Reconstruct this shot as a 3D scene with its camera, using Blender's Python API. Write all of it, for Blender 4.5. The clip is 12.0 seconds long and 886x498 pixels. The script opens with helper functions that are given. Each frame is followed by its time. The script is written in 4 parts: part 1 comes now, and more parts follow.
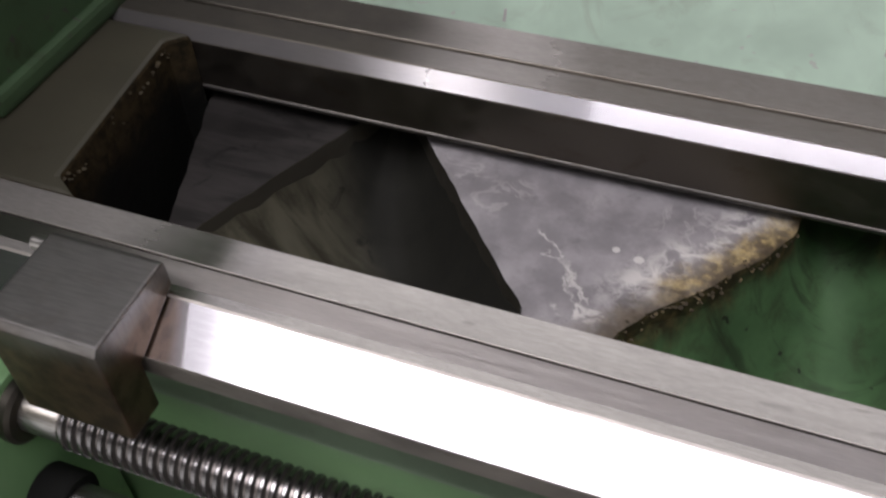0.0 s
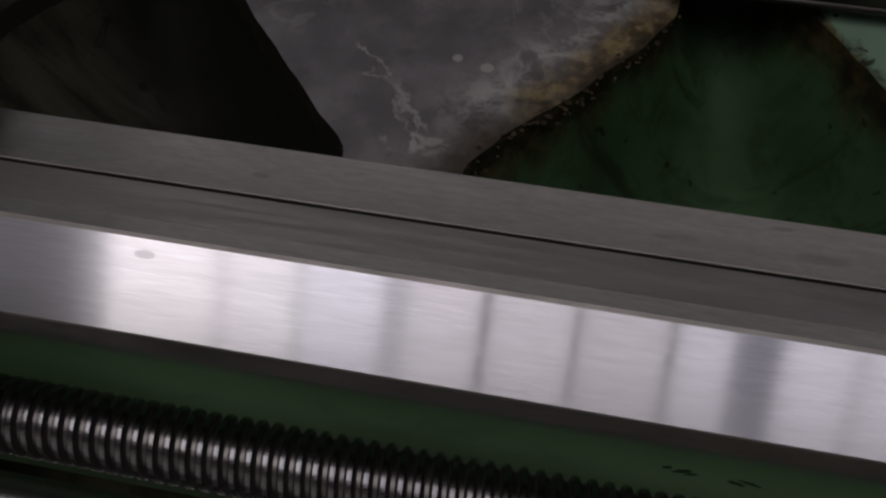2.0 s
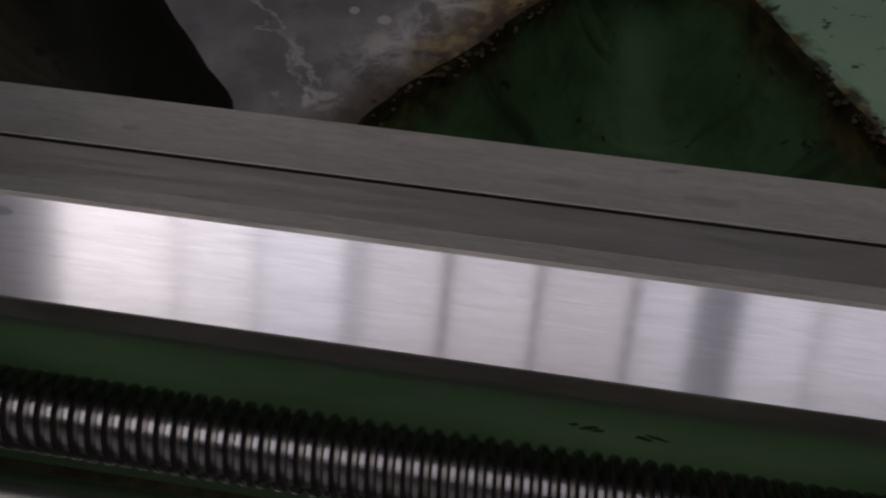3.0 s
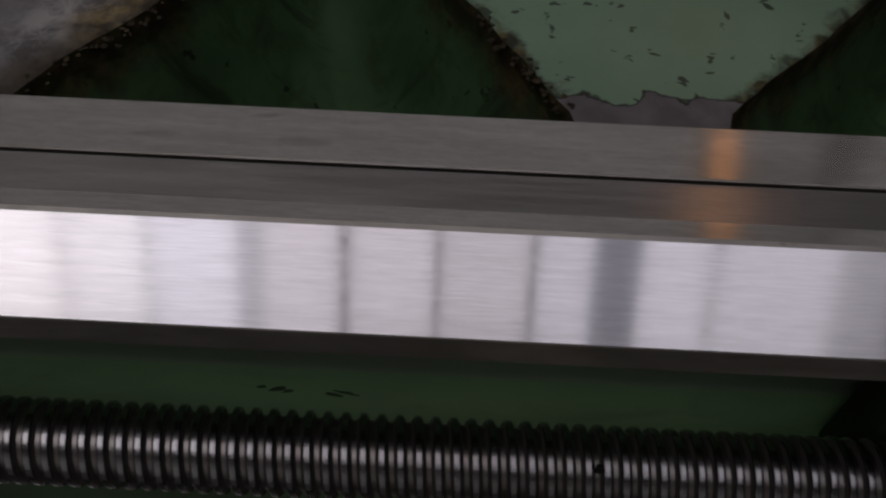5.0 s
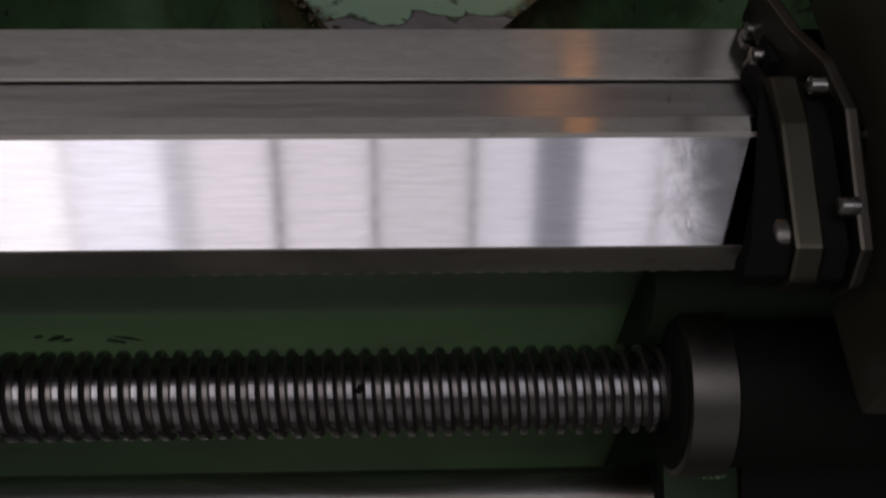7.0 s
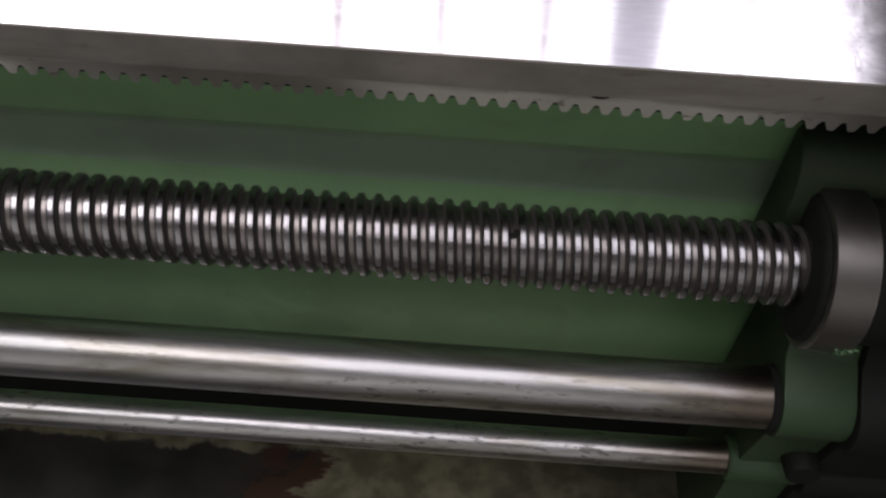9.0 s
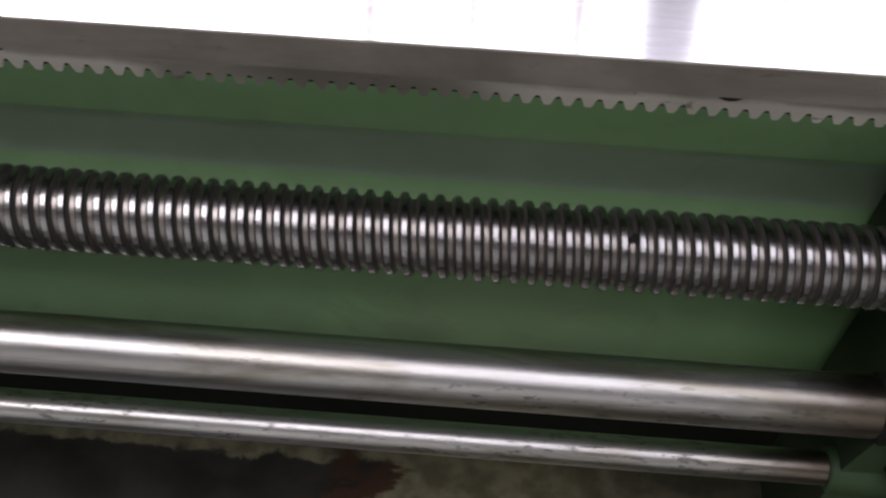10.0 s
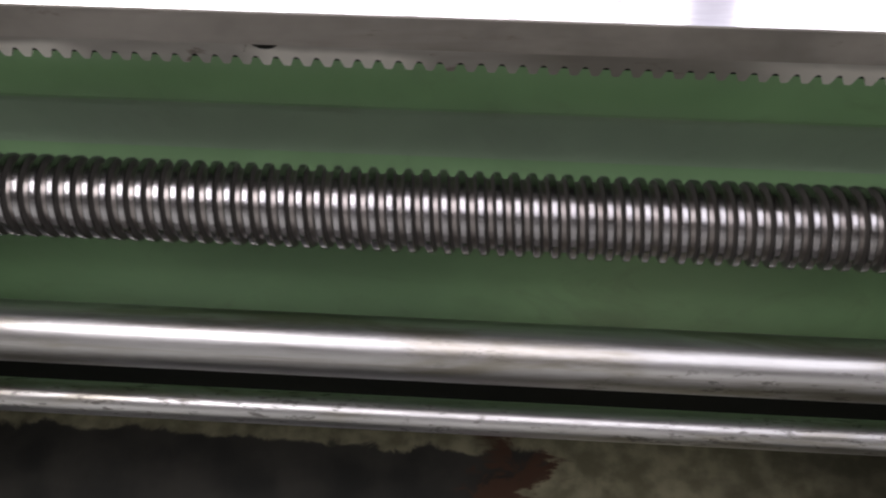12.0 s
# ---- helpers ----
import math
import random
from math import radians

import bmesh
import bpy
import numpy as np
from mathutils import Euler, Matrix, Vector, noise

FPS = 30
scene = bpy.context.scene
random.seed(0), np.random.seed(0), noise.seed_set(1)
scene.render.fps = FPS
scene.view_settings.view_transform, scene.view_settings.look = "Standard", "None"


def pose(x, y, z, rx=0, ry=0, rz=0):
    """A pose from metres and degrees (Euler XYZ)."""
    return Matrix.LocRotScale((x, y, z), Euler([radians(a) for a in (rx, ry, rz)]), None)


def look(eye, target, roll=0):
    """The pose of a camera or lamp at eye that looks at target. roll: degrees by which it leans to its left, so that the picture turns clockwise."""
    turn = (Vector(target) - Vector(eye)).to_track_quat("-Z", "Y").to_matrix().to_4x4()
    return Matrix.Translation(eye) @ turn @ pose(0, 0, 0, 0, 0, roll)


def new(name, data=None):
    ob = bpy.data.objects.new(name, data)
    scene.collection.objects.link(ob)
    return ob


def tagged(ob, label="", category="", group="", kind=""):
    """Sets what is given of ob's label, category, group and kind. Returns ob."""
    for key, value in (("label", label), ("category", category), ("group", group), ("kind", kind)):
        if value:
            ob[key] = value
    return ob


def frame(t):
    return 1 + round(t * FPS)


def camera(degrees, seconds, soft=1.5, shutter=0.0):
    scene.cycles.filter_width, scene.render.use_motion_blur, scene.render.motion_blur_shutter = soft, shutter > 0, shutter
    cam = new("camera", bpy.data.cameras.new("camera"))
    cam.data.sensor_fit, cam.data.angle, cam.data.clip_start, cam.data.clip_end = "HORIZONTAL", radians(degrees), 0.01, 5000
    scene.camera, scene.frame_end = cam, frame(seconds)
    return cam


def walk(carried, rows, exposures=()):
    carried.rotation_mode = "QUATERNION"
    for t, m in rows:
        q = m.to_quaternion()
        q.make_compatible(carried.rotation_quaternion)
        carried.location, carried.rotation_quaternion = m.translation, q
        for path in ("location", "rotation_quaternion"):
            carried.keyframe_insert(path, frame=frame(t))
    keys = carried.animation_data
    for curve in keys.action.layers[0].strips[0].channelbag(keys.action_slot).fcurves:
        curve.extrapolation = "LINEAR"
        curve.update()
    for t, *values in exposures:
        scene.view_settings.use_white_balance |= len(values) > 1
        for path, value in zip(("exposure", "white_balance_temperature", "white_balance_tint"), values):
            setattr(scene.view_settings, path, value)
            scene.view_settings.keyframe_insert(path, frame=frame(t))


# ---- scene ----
cam = camera(48.61, 12.0, soft=2.2, shutter=0.3)
Z = 0.80  # height of the lead screw's axis over the floor; x along the bed, y away from the operator
# seconds, eye relative to the lead screw, heading, tilt and lean in degrees
PATH = [
    (0.0, -0.2749, -0.1905, 0.4243, 23.27, -46.72, -3.40),
    (0.5, -0.2732, -0.1795, 0.4066, 21.25, -50.36, -2.63),
    (1.0, -0.2603, -0.1639, 0.3815, 20.59, -52.58, -5.21),
    (1.5, -0.2692, -0.1378, 0.3452, 17.93, -54.49, -4.35),
    (2.0, -0.2738, -0.1163, 0.3361, 12.85, -56.33, -2.02),
    (2.5, -0.2716, -0.1159, 0.3218, 10.83, -57.45, -0.76),
    (3.0, -0.2483, -0.1139, 0.3210, 9.23, -57.37, -0.27),
    (5.0, -0.1545, -0.1192, 0.3115, 0.78, -56.88, 2.16),
    (5.5, -0.1360, -0.1227, 0.3103, -0.39, -56.93, 1.63),
    (6.0, -0.1138, -0.1248, 0.3102, -1.37, -56.57, 1.33),
    (6.5, -0.0957, -0.1256, 0.3083, -2.78, -56.18, 1.85),
    (7.0, -0.0888, -0.1338, 0.2933, -3.91, -57.18, 2.79),
    (7.5, -0.0975, -0.1549, 0.2755, -2.74, -57.50, 2.50),
    (9.5, -0.1386, -0.2068, 0.2658, 1.10, -52.53, 3.52),
    (10.0, -0.1578, -0.2069, 0.2629, 2.35, -52.49, 2.28),
    (10.5, -0.1851, -0.2125, 0.2638, 1.70, -52.08, 1.86),
    (11.0, -0.2046, -0.2131, 0.2622, 2.29, -52.15, 0.67),
    (11.5, -0.2152, -0.2126, 0.2613, 3.43, -52.51, -0.86),
    (12.0, -0.2358, -0.2107, 0.2599, 4.45, -53.05, -1.08),
]
EXPOSURES = [(0.0, 1.9), (0.5, 0.95), (1.0, 0.3), (1.5, -0.2), (2.0, -0.53), (3.0, -0.6), (5.0, -0.58), (6.5, -0.4), (7.0, -0.25), (7.5, 0.35), (9.5, 1.6), (12.0, 1.95)]


def aim(x, y, z, yaw, pitch, lean):
    a, b = radians(yaw), radians(pitch)
    eye = Vector((x, y, z + Z))
    return look(eye, eye + Vector((-math.sin(a) * math.cos(b), math.cos(a) * math.cos(b), math.sin(b))), lean)


walk(cam, [(t, aim(*row)) for t, *row in PATH], EXPOSURES)

# ---- light: roof lights over the operator's side, added rear light and front fill ----
world = bpy.data.worlds.new("sky")
world.use_nodes = True
wn = world.node_tree.nodes
sky = wn.new("ShaderNodeTexSky")
sky.sky_type, sky.sun_disc, sky.sun_elevation, sky.sun_rotation = "NISHITA", False, radians(35), radians(200)
world.node_tree.links.new(sky.outputs[0], wn["Background"].inputs[0])
wn["Background"].inputs[1].default_value = 0.05
scene.world = world
ROOF = Z + 2.83           # underside of the roof
ROOM = (-4.0, 4.0, -3.0, 3.4)  # x0, x1, y0, y1
# roof lights: x0, x1, y0, y1, radiance, colour; dim front strips glow in place of roof beams, the BACK_Y row is added
# fill for the flats
FRONT_Y, BACK_Y, FAR_Y = (-1.72, -0.12), (1.943, 2.954), (-2.18, -1.96)
COOL, ROSY = (0.935, 0.905, 1.0), (0.99, 0.925, 1.0)
ROOF_PANES = [(-2.63, -2.22, *FRONT_Y, 0.3, COOL), (-2.22, -2.06, *FRONT_Y, 0.35, COOL), (-2.06, -1.95, *FRONT_Y, 0.7, COOL), (-1.95, -1.502, *FRONT_Y, 2.8, (1.0, 0.95, 0.98)),
              (-1.498, -1.202, *FRONT_Y, 2.4, (1.0, 0.95, 1.0)), (-1.198, -0.895, *FRONT_Y, 2.15, COOL), (-0.895, -0.795, *FRONT_Y, 1.15, COOL),
              (-0.795, -0.530, *FRONT_Y, 1.6, ROSY), (-0.504, -0.205, *FRONT_Y, 1.45, ROSY), (-0.185, 0.125, *FRONT_Y, 1.25, ROSY), (0.145, 0.343, *FRONT_Y, 1.4, COOL),
              (0.343, 0.507, *FRONT_Y, 0.45, (0.86, 0.84, 1.0)), (0.507, 0.754, *FRONT_Y, 1.5, COOL), (0.760, 1.19, *FRONT_Y, 1.4, COOL), (1.19, 1.41, *FRONT_Y, 0.8, COOL),
              (-0.95, 1.19, *FAR_Y, 2.2, COOL), (-3.52, -2.83, *BACK_Y, 0.15, COOL), (-2.83, -2.13, *BACK_Y, 0.26, COOL), (-2.13, 2.02, *BACK_Y, 0.36, (0.98, 0.955, 1.0))]


def area_lamp(name, place, size_x, size_y, radiance, colour, rot):
    d = bpy.data.lights.new(name, "AREA")
    d.shape, d.size, d.size_y = "RECTANGLE", size_x, size_y
    d.color = colour
    d.energy = radiance * math.pi * size_x * size_y
    ob = new(name, d)
    ob.matrix_world = pose(*place, *rot)
    return ob


for x0, x1, y0, y1, rad, colour in ROOF_PANES:
    area_lamp("roof_light_sky", ((x0 + x1) / 2, (y0 + y1) / 2, ROOF + 0.12), x1 - x0, y1 - y0, rad, colour, (0, 0, 0))
# dull front panes added as soft fill, one brighter low strip; x0, x1, z0, z1, radiance
FRONT_PANES = [(-3.8, -0.6, 0.85, 1.8, 0.11), (-0.6, 3.8, 0.85, 1.8, 0.08), (-3.8, -0.1, 0.60, 0.85, 0.26), (-0.1, 2.8, 0.60, 0.85, 0.26), (2.8, 3.8, 0.60, 0.85, 0.18), (-3.8, -0.6, -0.6, 0.60, 0.20), (-0.6, 3.8, -0.6, 0.60, 0.10)]
for x0, x1, z0, z1, rad in FRONT_PANES:
    area_lamp("front_fill", ((x0 + x1) / 2, ROOM[2] - 0.12, Z + (z0 + z1) / 2), x1 - x0, z1 - z0, rad, (1.0, 0.985, 0.985), (90, 0, 0))


# ---- materials ----
class Nodes:
    """Short hand for a node material."""

    def __init__(self, name, rough, metal=0.0, coat=0.0):
        self.m = bpy.data.materials.new(name)
        self.m.use_nodes = True
        self.t = self.m.node_tree
        self.b = self.t.nodes["Principled BSDF"]
        self.b.inputs["Roughness"].default_value = rough
        self.b.inputs["Metallic"].default_value = metal
        self.b.inputs["Coat Weight"].default_value = coat
        self.b.inputs["Coat Roughness"].default_value = 0.15
        self.co = self.t.nodes.new("ShaderNodeNewGeometry").outputs["Position"]

    def put(self, socket, value):
        if hasattr(value, "is_output"):
            self.t.links.new(value, socket)
        else:
            socket.default_value = value

    def node(self, kind, **values):
        n = self.t.nodes.new(kind)
        for k, v in values.items():
            if k in n.inputs:
                self.put(n.inputs[k], v)
        return n

    def mapped(self, scale=(1, 1, 1), shift=(0, 0, 0)):
        n = self.t.nodes.new("ShaderNodeMapping")
        self.put(n.inputs["Vector"], self.co)
        n.inputs["Scale"].default_value = scale
        n.inputs["Location"].default_value = shift
        return n.outputs[0]

    def noise(self, scale, detail=4, rough=0.55, warp=0.0, stretch=(1, 1, 1), shift=(0, 0, 0)):
        n = self.t.nodes.new("ShaderNodeTexNoise")
        self.put(n.inputs["Vector"], self.mapped(stretch, shift))
        n.inputs["Scale"].default_value, n.inputs["Detail"].default_value = scale, detail
        n.inputs["Roughness"].default_value, n.inputs["Distortion"].default_value = rough, warp
        return n.outputs[0]

    def cells(self, scale, feature="DISTANCE_TO_EDGE", stretch=(1, 1, 1), warp=0.0):
        n = self.t.nodes.new("ShaderNodeTexVoronoi")
        n.feature = feature
        v = self.mapped(stretch)
        if warp:
            w = self.t.nodes.new("ShaderNodeTexNoise")
            self.put(w.inputs["Vector"], v)
            w.inputs["Scale"].default_value = scale * 1.5
            a = self.t.nodes.new("ShaderNodeVectorMath")
            a.operation = "MULTIPLY_ADD"
            self.put(a.inputs[0], w.outputs[1])
            a.inputs[1].default_value = (warp, warp, warp)
            self.put(a.inputs[2], v)
            v = a.outputs[0]
        self.put(n.inputs["Vector"], v)
        n.inputs["Scale"].default_value = scale
        return n.outputs[0]

    def ramp(self, fac, a, b, va=0.0, vb=1.0):
        n = self.t.nodes.new("ShaderNodeMapRange")
        n.interpolation_type = "SMOOTHSTEP"
        self.put(n.inputs[0], fac)
        for i, x in enumerate((a, b, va, vb)):
            n.inputs[i + 1].default_value = x
        return n.outputs[0]

    def mth(self, op, a, b=0.0):
        n = self.t.nodes.new("ShaderNodeMath")
        n.operation = op
        self.put(n.inputs[0], a)
        self.put(n.inputs[1], b)
        return n.outputs[0]

    def axis(self, which):
        n = self.t.nodes.new("ShaderNodeSeparateXYZ")
        self.put(n.inputs[0], self.co)
        return n.outputs[which]

    def mix(self, fac, a, b):
        n = self.t.nodes.new("ShaderNodeMix")
        n.data_type = "RGBA"
        self.put(n.inputs[0], fac)
        for i, v in ((6, a), (7, b)):
            self.put(n.inputs[i], v if hasattr(v, "is_output") else (*v, 1))
        return n.outputs[2]

    def spot(self, x, y, rx, ry, wob=0.5):
        """An uneven oval on the plan, 1 inside."""
        u = self.mth("DIVIDE", self.mth("SUBTRACT", self.axis(0), x), rx)
        v = self.mth("DIVIDE", self.mth("SUBTRACT", self.axis(1), y), ry)
        d = self.mth("ADD", self.mth("MULTIPLY", u, u), self.mth("MULTIPLY", v, v))
        d = self.mth("ADD", d, self.mth("MULTIPLY", self.noise(240, 3, 0.6), wob * 2))
        return self.ramp(d, 0.6 + wob * 0.7, 1.3 + wob * 0.9, 1.0, 0.0)

    def colour(self, c):
        self.put(self.b.inputs["Base Color"], c)

    def bump(self, height, strength, distance=0.001):
        n = self.t.nodes.new("ShaderNodeBump")
        n.inputs["Strength"].default_value, n.inputs["Distance"].default_value = strength, distance
        self.put(n.inputs["Height"], height)
        self.put(self.b.inputs["Normal"], n.outputs[0])

    def ground(self, amount):
        """Grinding marks along x: the gloss spreads across them."""
        g = self.t.nodes.new("ShaderNodeNewGeometry")
        c = self.t.nodes.new("ShaderNodeVectorMath")
        c.operation = "CROSS_PRODUCT"
        self.put(c.inputs[0], g.outputs["Normal"])
        c.inputs[1].default_value = (1, 0, 0)
        self.put(self.b.inputs["Tangent"], c.outputs[0])
        self.b.inputs["Anisotropic"].default_value = amount


def ground_steel(name, col, rough, marks=0.5, aniso=0.95, shade_x=0.008, ovals=(), soil=None):
    n = Nodes(name, rough, 1.0)
    fine = n.noise(60, 3, 0.6, 0, (1.2, 40, 40))
    broad = n.noise(14, 3, 0.5, 0.3, (0.6, 2.5, 2.5))
    c = n.mix(n.ramp(fine, 0.3, 0.7), [x * 0.94 for x in col], [min(1, x * 1.05) for x in col])
    grain = n.ramp(n.noise(420, 3, 0.7, 0, (0.35, 1.6, 1.6)), 0.38, 0.66, 0.0, 0.30 * marks)
    c = n.mix(grain, c, [x * 0.55 for x in col])
    patches = n.ramp(n.noise(34, 5, 0.68, 0.3, (0.45, 1.6, 1.6)), 0.48, 0.68, 0.0, 0.30 * marks)
    c = n.mix(patches, c, [x * 0.6 for x in col])
    spots = n.ramp(n.noise(45, 3, 0.6, 0.8, (0.6, 1.5, 1.5)), 0.66, 0.76)
    c = n.mix(n.mth("MULTIPLY", spots, 0.35 * marks), c, (0.16, 0.14, 0.12))
    c = n.mix(n.ramp(broad, 0.35, 0.7, 0, 0.13), c, [x * 0.7 for x in col])
    # the carriage's reflection and shade painted in by the wiper, and scuffs just before it
    sx = n.mth("ADD", n.axis(0), n.mth("MULTIPLY", n.noise(60, 4, 0.65, 0.6), 0.022))
    scuff = n.mth("MULTIPLY", n.ramp(n.noise(170, 4, 0.7, 1.0, (1.2, 0.5, 0.5)), 0.58, 0.66), n.mth("MULTIPLY", n.ramp(n.axis(0), -0.032, -0.014), n.ramp(n.axis(0), 0.05, 0.08, 1.0, 0.0)))
    c = n.mix(n.mth("MULTIPLY", scuff, 0.45), c, (0.14, 0.13, 0.125))
    c = n.mix(n.ramp(sx, shade_x - 0.022, shade_x - 0.003, 0.0, 0.95), c, (0.070, 0.067, 0.069))
    c = n.mix(n.ramp(sx, shade_x - 0.006, shade_x + 0.010, 0.0, 0.95), c, (0.03, 0.027, 0.024))
    for x, y, rx, ry, amount in ovals:
        c = n.mix(n.mth("MULTIPLY", n.spot(x, y, rx, ry), amount), c, (0.14, 0.13, 0.13))
    gloss = n.ramp(n.noise(30, 3, 0.5, 0, (0.8, 12, 12)), 0.25, 0.75, rough * 0.9, rough * 1.15)
    if soil:
        # dull olive dirt towards the headstock; on the rear way the headstock's shade, painted in
        film = n.ramp(n.mth("ADD", n.axis(0), n.mth("MULTIPLY", n.noise(16, 2, 0.5, 0.0, (0.6, 1.4, 1.4)), 0.05)), soil[0] + 0.025, soil[1] + 0.025, soil[2], 0.0)
        c = n.mix(film, c, n.mix(n.ramp(n.noise(40, 4, 0.6), 0.35, 0.7), soil[3], [x * 0.6 for x in soil[3]]))
        n.put(n.b.inputs["Metallic"], n.mth("SUBTRACT", 1.0, film))
        gloss = n.mth("ADD", gloss, n.mth("MULTIPLY", film, 0.6))
        n.put(n.b.inputs["Specular IOR Level"], n.mth("SUBTRACT", 0.5, n.mth("MULTIPLY", film, 0.42)))
    n.colour(c)
    n.put(n.b.inputs["Roughness"], gloss)
    n.bump(n.noise(120, 2, 0.5, 0, (0.25, 25, 25)), 0.012 * marks, 0.0003)
    n.ground(aniso)
    return n.m


def raw_steel(name, col, rough, dirt=0.4, along=1.0):
    n = Nodes(name, rough, 1.0)
    grime = n.ramp(n.noise(55, 5, 0.65, 0.6, (0.5 * along, 1, 1)), 0.5, 0.72)
    c = n.mix(n.ramp(n.noise(20, 4, 0.55, 0, (along, 1 / along, 1 / along)), 0.3, 0.7), [x * (1 - 0.4 * dirt) for x in col], col)
    if along < 1:
        wide = n.ramp(n.noise(9, 5, 0.65, 0.1, (1, 0.6, 1.5)), 0.42, 0.66)
        c = n.mix(n.mth("MULTIPLY", wide, 0.6), c, [x * 0.42 for x in col])
        marks = n.ramp(n.noise(130, 4, 0.65, 0.3, (0.5, 1.2, 1.6)), 0.62, 0.72)
        c = n.mix(n.mth("MULTIPLY", marks, 0.35), c, (0.11, 0.075, 0.05))
    n.colour(n.mix(n.mth("MULTIPLY", grime, dirt), c, (0.09, 0.07, 0.05)))
    n.put(n.b.inputs["Roughness"], n.ramp(n.noise(80, 4, 0.55, 0, (along, 1, 1)), 0.3, 0.7, rough * 0.9, rough * 1.15))
    n.bump(n.noise(400, 3), 0.08, 0.0004)
    return n.m


def paint(name, col, rough=0.38, chips=0.0, grime=0.5, chip_col=(0.05, 0.045, 0.04)):
    n = Nodes(name, rough, 0.0, 0.15)
    c = n.mix(n.ramp(n.noise(9, 4, 0.55, 0.4), 0.3, 0.75), [x * 0.8 for x in col], [x * 1.1 for x in col])
    dirt = n.ramp(n.noise(28, 5, 0.65, 0.7, (0.7, 1, 1)), 0.52, 0.74)
    c = n.mix(n.mth("MULTIPLY", dirt, grime), c, (col[0] * 0.45 + 0.01, col[1] * 0.35 + 0.01, col[2] * 0.35 + 0.005))
    if chips:
        k = n.ramp(n.noise(75, 3, 0.5, 1.2, (0.45, 1.0, 1.0)), 0.68 - 0.05 * chips, 0.70 - 0.05 * chips)
        c = n.mix(k, c, chip_col)
    n.colour(c)
    n.bump(n.noise(160, 4, 0.6), 0.12, 0.0006)
    return n.m


def rod_steel(name):
    """Drawn steel, oily, with rows of dark pits, rubbed streaks and a brown film."""
    n = Nodes(name, 0.34, 1.0, 0.25)
    n.b.inputs["Coat Roughness"].default_value = 0.12
    c = n.mix(n.ramp(n.noise(30, 4, 0.6, 0, (0.25, 6, 6)), 0.3, 0.7), (0.29, 0.285, 0.28), (0.41, 0.40, 0.395))
    film = n.ramp(n.noise(22, 5, 0.65, 0.4, (0.4, 2.5, 2.5)), 0.45, 0.64)
    c = n.mix(n.mth("MULTIPLY", film, 0.7), c, (0.17, 0.15, 0.105))
    # Darkens towards the carriage: brown oil, and the carriage's shade painted in.
    c = n.mix(n.ramp(n.mth("ADD", n.axis(0), n.mth("MULTIPLY", n.noise(40, 4), 0.03)), -0.035, 0.010, 0.0, 0.85), c, (0.11, 0.085, 0.06))
    streak = n.ramp(n.noise(60, 4, 0.65, 0.2, (0.12, 3.5, 3.5)), 0.55, 0.72)
    c = n.mix(n.mth("MULTIPLY", streak, 0.45), c, (0.16, 0.14, 0.115))
    zone = n.ramp(n.noise(11, 3, 0.6, 0.5, (0.6, 2, 2)), 0.44, 0.58)
    pits = n.mth("MULTIPLY", n.ramp(n.noise(230, 4, 0.7, 0.0, (0.45, 1.5, 1.5)), 0.55, 0.64), zone)
    blots = n.mth("MULTIPLY", n.ramp(n.noise(60, 5, 0.7, 0.0, (0.10, 2.2, 2.2)), 0.56, 0.70), 0.3)
    c = n.mix(blots, c, (0.12, 0.105, 0.085))
    n.colour(n.mix(n.mth("MULTIPLY", pits, 0.6), c, (0.045, 0.038, 0.03)))
    n.put(n.b.inputs["Roughness"], n.mth("ADD", n.ramp(n.noise(40, 4, 0.6, 0, (0.3, 4, 4)), 0.3, 0.7, 0.29, 0.39), n.mth("MULTIPLY", pits, 0.2)))
    n.bump(n.mth("SUBTRACT", n.noise(300, 2, 0.5, 0, (0.1, 1, 1)), n.mth("MULTIPLY", pits, 1.5)), 0.06, 0.0004)
    return n.m


